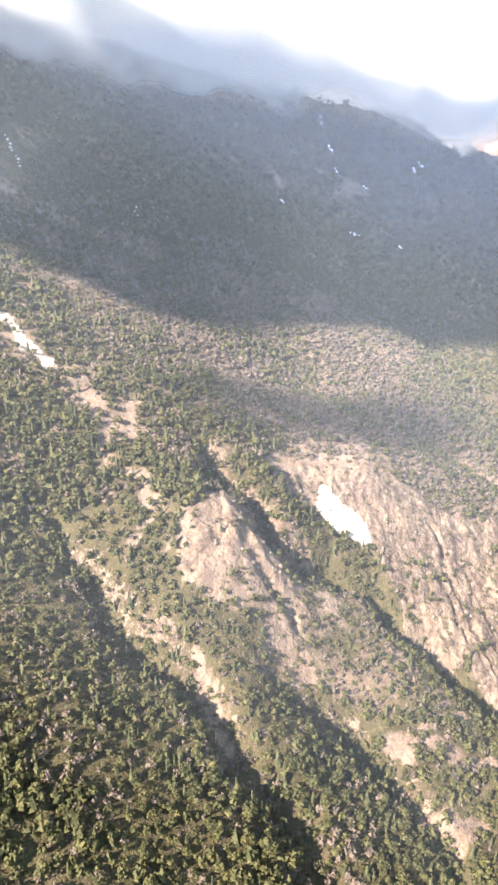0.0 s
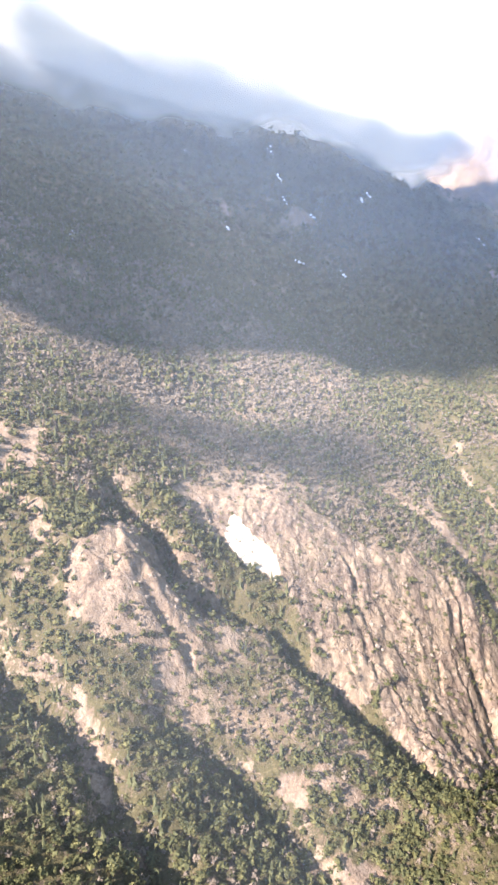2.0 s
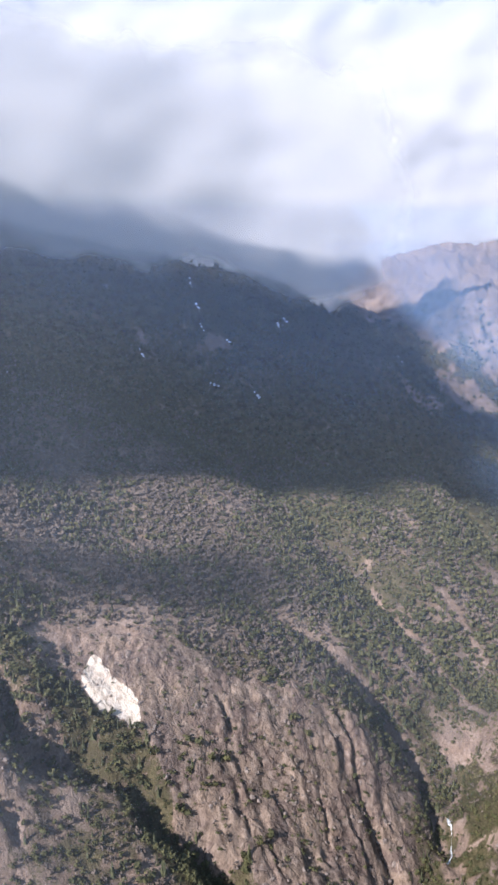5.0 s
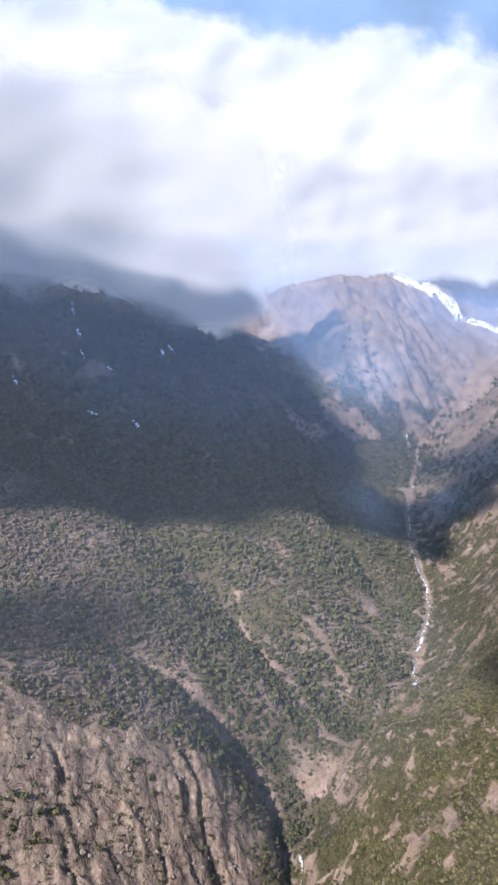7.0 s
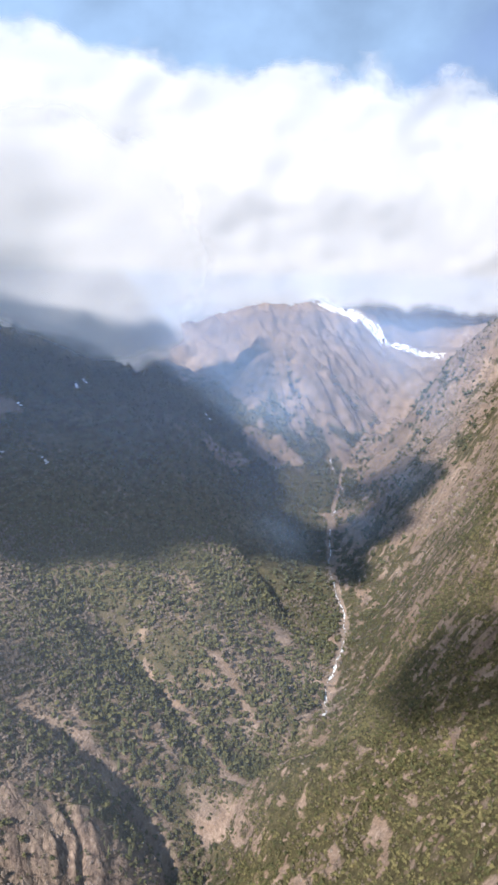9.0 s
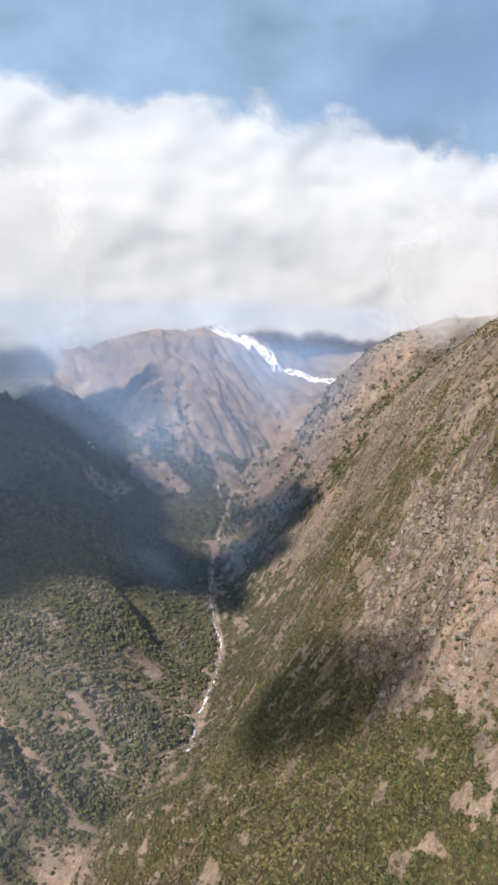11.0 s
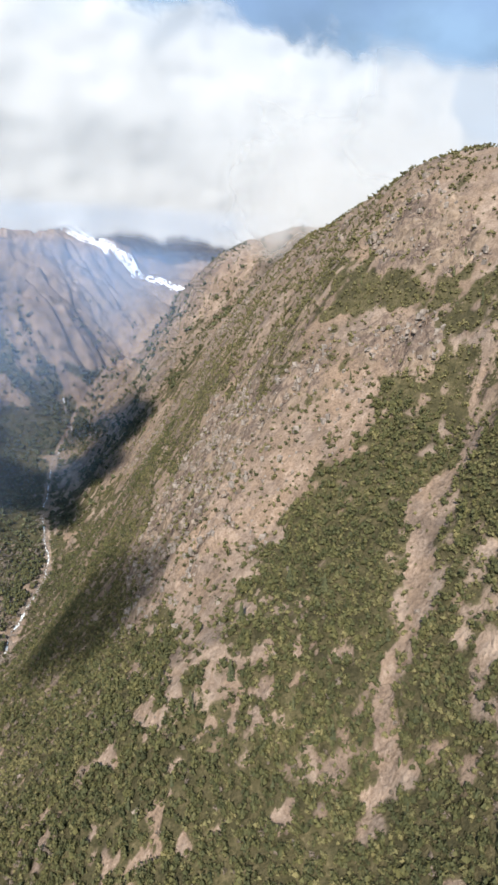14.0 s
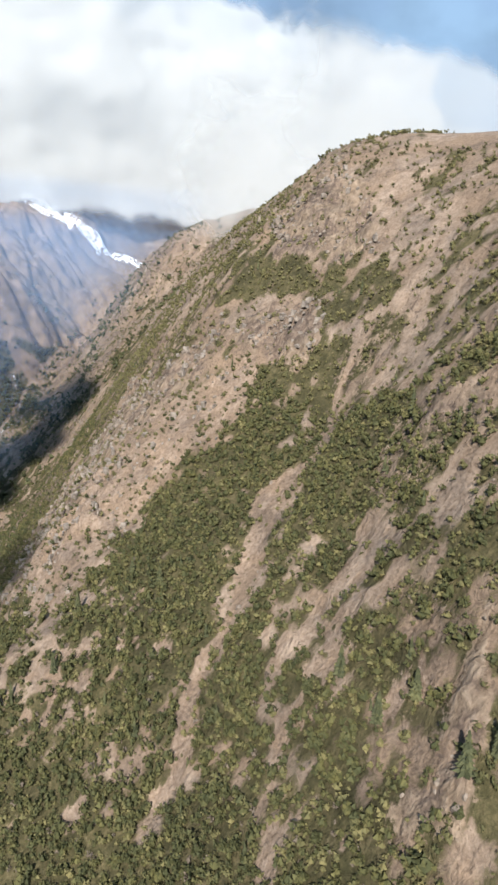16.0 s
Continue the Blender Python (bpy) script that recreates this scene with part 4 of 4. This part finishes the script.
bank(ridge_cloud, 960, 2000, 720, 540, 960, 0.6, 120, lambda x: np.interp(x, (960, 1100, 1200, 1400), (715, 662, 635, 615)), 158, CLOUD, 25)
bank(ridge_cloud, 1000, 2100, 1020, 520, 960, 0.62, 120, lambda x: np.interp(x, (1000, 1150, 1300, 1500), (655, 612, 585, 575)), 164, CLOUD, 25)
# Small clouds out of view, sized and placed for their shadow spots below.
for label, px, py, r in (("small unseen cloud added to shade the lower right slope", -355, -505, 135), ("small unseen cloud added to shade the left shelf", -850, -405, 112), ("small unseen cloud added to shade the slope right of the stream", 40, 345, 145)):
    small = cloud(label)
    for z, thick in ((1290, 0.5), (1312, 0.55)):
        deck(small, px - 260, px + 260, py - 260, py + 260, 20, z, thick, 90, lambda x, y, px=px, py=py, r=r: r - np.hypot((x - px) * 0.8, (y - py) * 0.95), 170 + abs(px), DENSE)

# Tinted see-through sheets put the blue of distance over the slopes behind.
HAZE_BLUE = cloud_material("haze_blue_tint", 0.95, (0.30, 0.56, 1.0), 0.3)
HAZE_PALE = cloud_material("haze_pale_tint", 0.95, (0.62, 0.79, 1.0), 0.3)
# The nearest, paler sheet lifts the darks, imitating glare on a window.
for k, (west, east, yy, thick, top, mat) in enumerate(((-1800, 300, 230, 0.05, 680, HAZE_PALE), (-1800, 780, 480, 0.06, 680, HAZE_PALE), (-1800, 3200, 1050, 0.20, 740, HAZE_BLUE),
                                                       (250, 3200, 1380, 0.18, 720, HAZE_BLUE), (250, 3200, 1880, 0.22, 740, HAZE_BLUE))):
    haze_sheet = tagged(new("haze"), "thin see-through tinted sheet standing in for haze", "haze", kind="stuff")
    bank(haze_sheet, west, east, yy, -150, top, thick, 60, lambda x: x * 0 - 260, 190 + 7 * k, mat, 30, "haze_sheet", True)


# ---- snow left in the gullies of the shaded mountain ----
def old_snow(*strokes):
    px, py = [], []
    for ax, ay, bx, by in strokes:
        k = 9
        q = np.linspace(0, 1, k)
        px.append(ax + (bx - ax) * q + rng.normal(0, 1.6, k))
        py.append(ay + (by - ay) * q + rng.normal(0, 1.6, k))
    px, py = np.concatenate(px), np.concatenate(py)
    g = rng.uniform(0.8, 2.6, len(px))
    kinds = [(v * (1 + rng.uniform(-0.3, 0.3, (len(v), 1))) * np.array([1, 1, 0.7]), f) for v, f in [ICO[0]] * 4]
    v, f, _ = scatter(kinds, px, py, height(px, py) + 0.4, g, g, rng)
    white = plain_material("old_snow", (0.72, 0.76, 0.82), (0.88, 0.9, 0.94), 0.6)
    tagged(new("snow", mesh_of("snow", v, f, white)), "streaks of old snow in the gullies", "snow", kind="stuff")


old_snow((-163, 1014, -148, 935), (-124, 1035, -114, 980), (-344, 1028, -310, 974), (-23, 1410, -18, 1395), (52, 1266, 62, 1252), (143, 1515, 150, 1490), (158, 1450, 166, 1430),
         (168, 1395, 176, 1375), (348, 1475, 356, 1466), (184, 1250, 196, 1238), (447, 1656, 452, 1640), (639, 1596, 652, 1582), (260, 1229, 270, 1220), (331, 1450, 334, 1442), (221, 1364, 230, 1350))


# ---- single trees ----
def part(name, verts, faces, *more, label="", smooth=False):
    *normals, mat, parent = more
    ob = new(name, mesh_of(name, verts, faces, mat, smooth, normals[0] if normals else None))
    ob.parent = parent
    return tagged(ob, label)


def stem(tall, r0, r1, sides=7, lean=0.0, foot=-0.1):
    """A tapered, slightly bent trunk."""
    rings = []
    for q in (0, 0.15, 0.5, 1.0):
        a = np.arange(sides) / sides * 6.283
        r = r0 + (r1 - r0) * q + (r0 * 0.5 if q == 0 else 0)
        rings.append(np.c_[r * np.cos(a) + lean * q * q, r * np.sin(a), np.full(sides, foot + (tall - foot) * q)])
    f = []
    for k in range(3):
        for s in range(sides):
            f.append([k * sides + s, k * sides + (s + 1) % sides, (k + 1) * sides + (s + 1) % sides, (k + 1) * sides + s])
    return np.concatenate(rings), np.array(f)


def limb(p, q, r0, r1, sides=5):
    v, f = stem(1.0, r0, r1, sides, 0.0, 0.0)
    p, q = Vector(p), Vector(q)
    m = (q - p).to_track_quat("Z", "Y").to_matrix()
    v = np.array([(m @ Vector((a, b, c * (q - p).length)) + p)[:] for a, b, c in v])
    return v, f


def oak(seed):
    r = np.random.RandomState(seed)
    root = tagged(new("oak_tree"), "dark green evergreen oak standing on the slope", "tree", "oaks on the lower slopes")
    vs, fs, k = [], [], 0
    pieces = [stem(0.5, 0.035, 0.018, 7, 0.04)]
    for j in range(4):
        a = 1.57 * j + r.uniform(-0.5, 0.5)
        pieces.append(limb((0.01, 0, 0.26 + 0.05 * j), (0.24 * math.cos(a), 0.24 * math.sin(a), 0.58 + 0.06 * j), 0.016, 0.006))
    for v, f in pieces:
        vs.append(v)
        fs.append(f + k)
        k += len(v)
    part("trunk", np.concatenate(vs), np.concatenate(fs), BARK, root, label="grey-brown bark")
    part("crown", *sprays(r, 150, 7, 0.32, 0.58, 1.05, 0.085, 20), LEAF, root)
    return root


def spruce(seed):
    r = np.random.RandomState(seed)
    root = tagged(new("spruce_tree"), "tall narrow dark green spruce above the cliff", "tree", "spruces")
    part("trunk", *stem(0.9, 0.02, 0.004, 7), BARK, root, label="brown bark")
    part("crown", *cone_tree(r, 13, 14, 0.17), NEEDLE, root)
    return root


def plant(kinds, rows):
    for k, (px, py, tall, wide) in enumerate(rows):
        first = kinds[k % len(kinds)]
        m = Matrix.Translation((px, py, float(height(np.array([px]), np.array([py]))[0]) - 0.04 * tall)) @ pose(0, 0, 0, 0, 0, (k * 137.5) % 360)
        ob = first if k < len(kinds) else copy_thing(first, m)
        ob.scale = (1, 1, 1)
        ob.matrix_basis = m @ Matrix.Diagonal((wide, wide, tall, 1))


plant([oak(300 + k) for k in range(6)], [(px, py, 9.5 * g, 10.0 * g) for px, py, g in SINGLE])
plant([spruce(320 + k) for k in range(4)],
      [(260, 582, 15, 14), (284, 584, 13, 13), (304, 579, 16, 13), (312, 584, 13, 12), (335, 575, 17, 14), (368, 572, 15, 14), (688, 82, 14, 15), (688, 47, 12, 14), (680, 55, 13, 14),
       (676, 18, 15, 16), (683, 13, 14, 15), (648, 248, 14, 15), (626, 224, 13, 14), (682, 217, 11, 13), (679, 245, 10, 12), (-83, 386, 15, 14), (-90, 301, 14, 13), (-113, 300, 12, 12)])
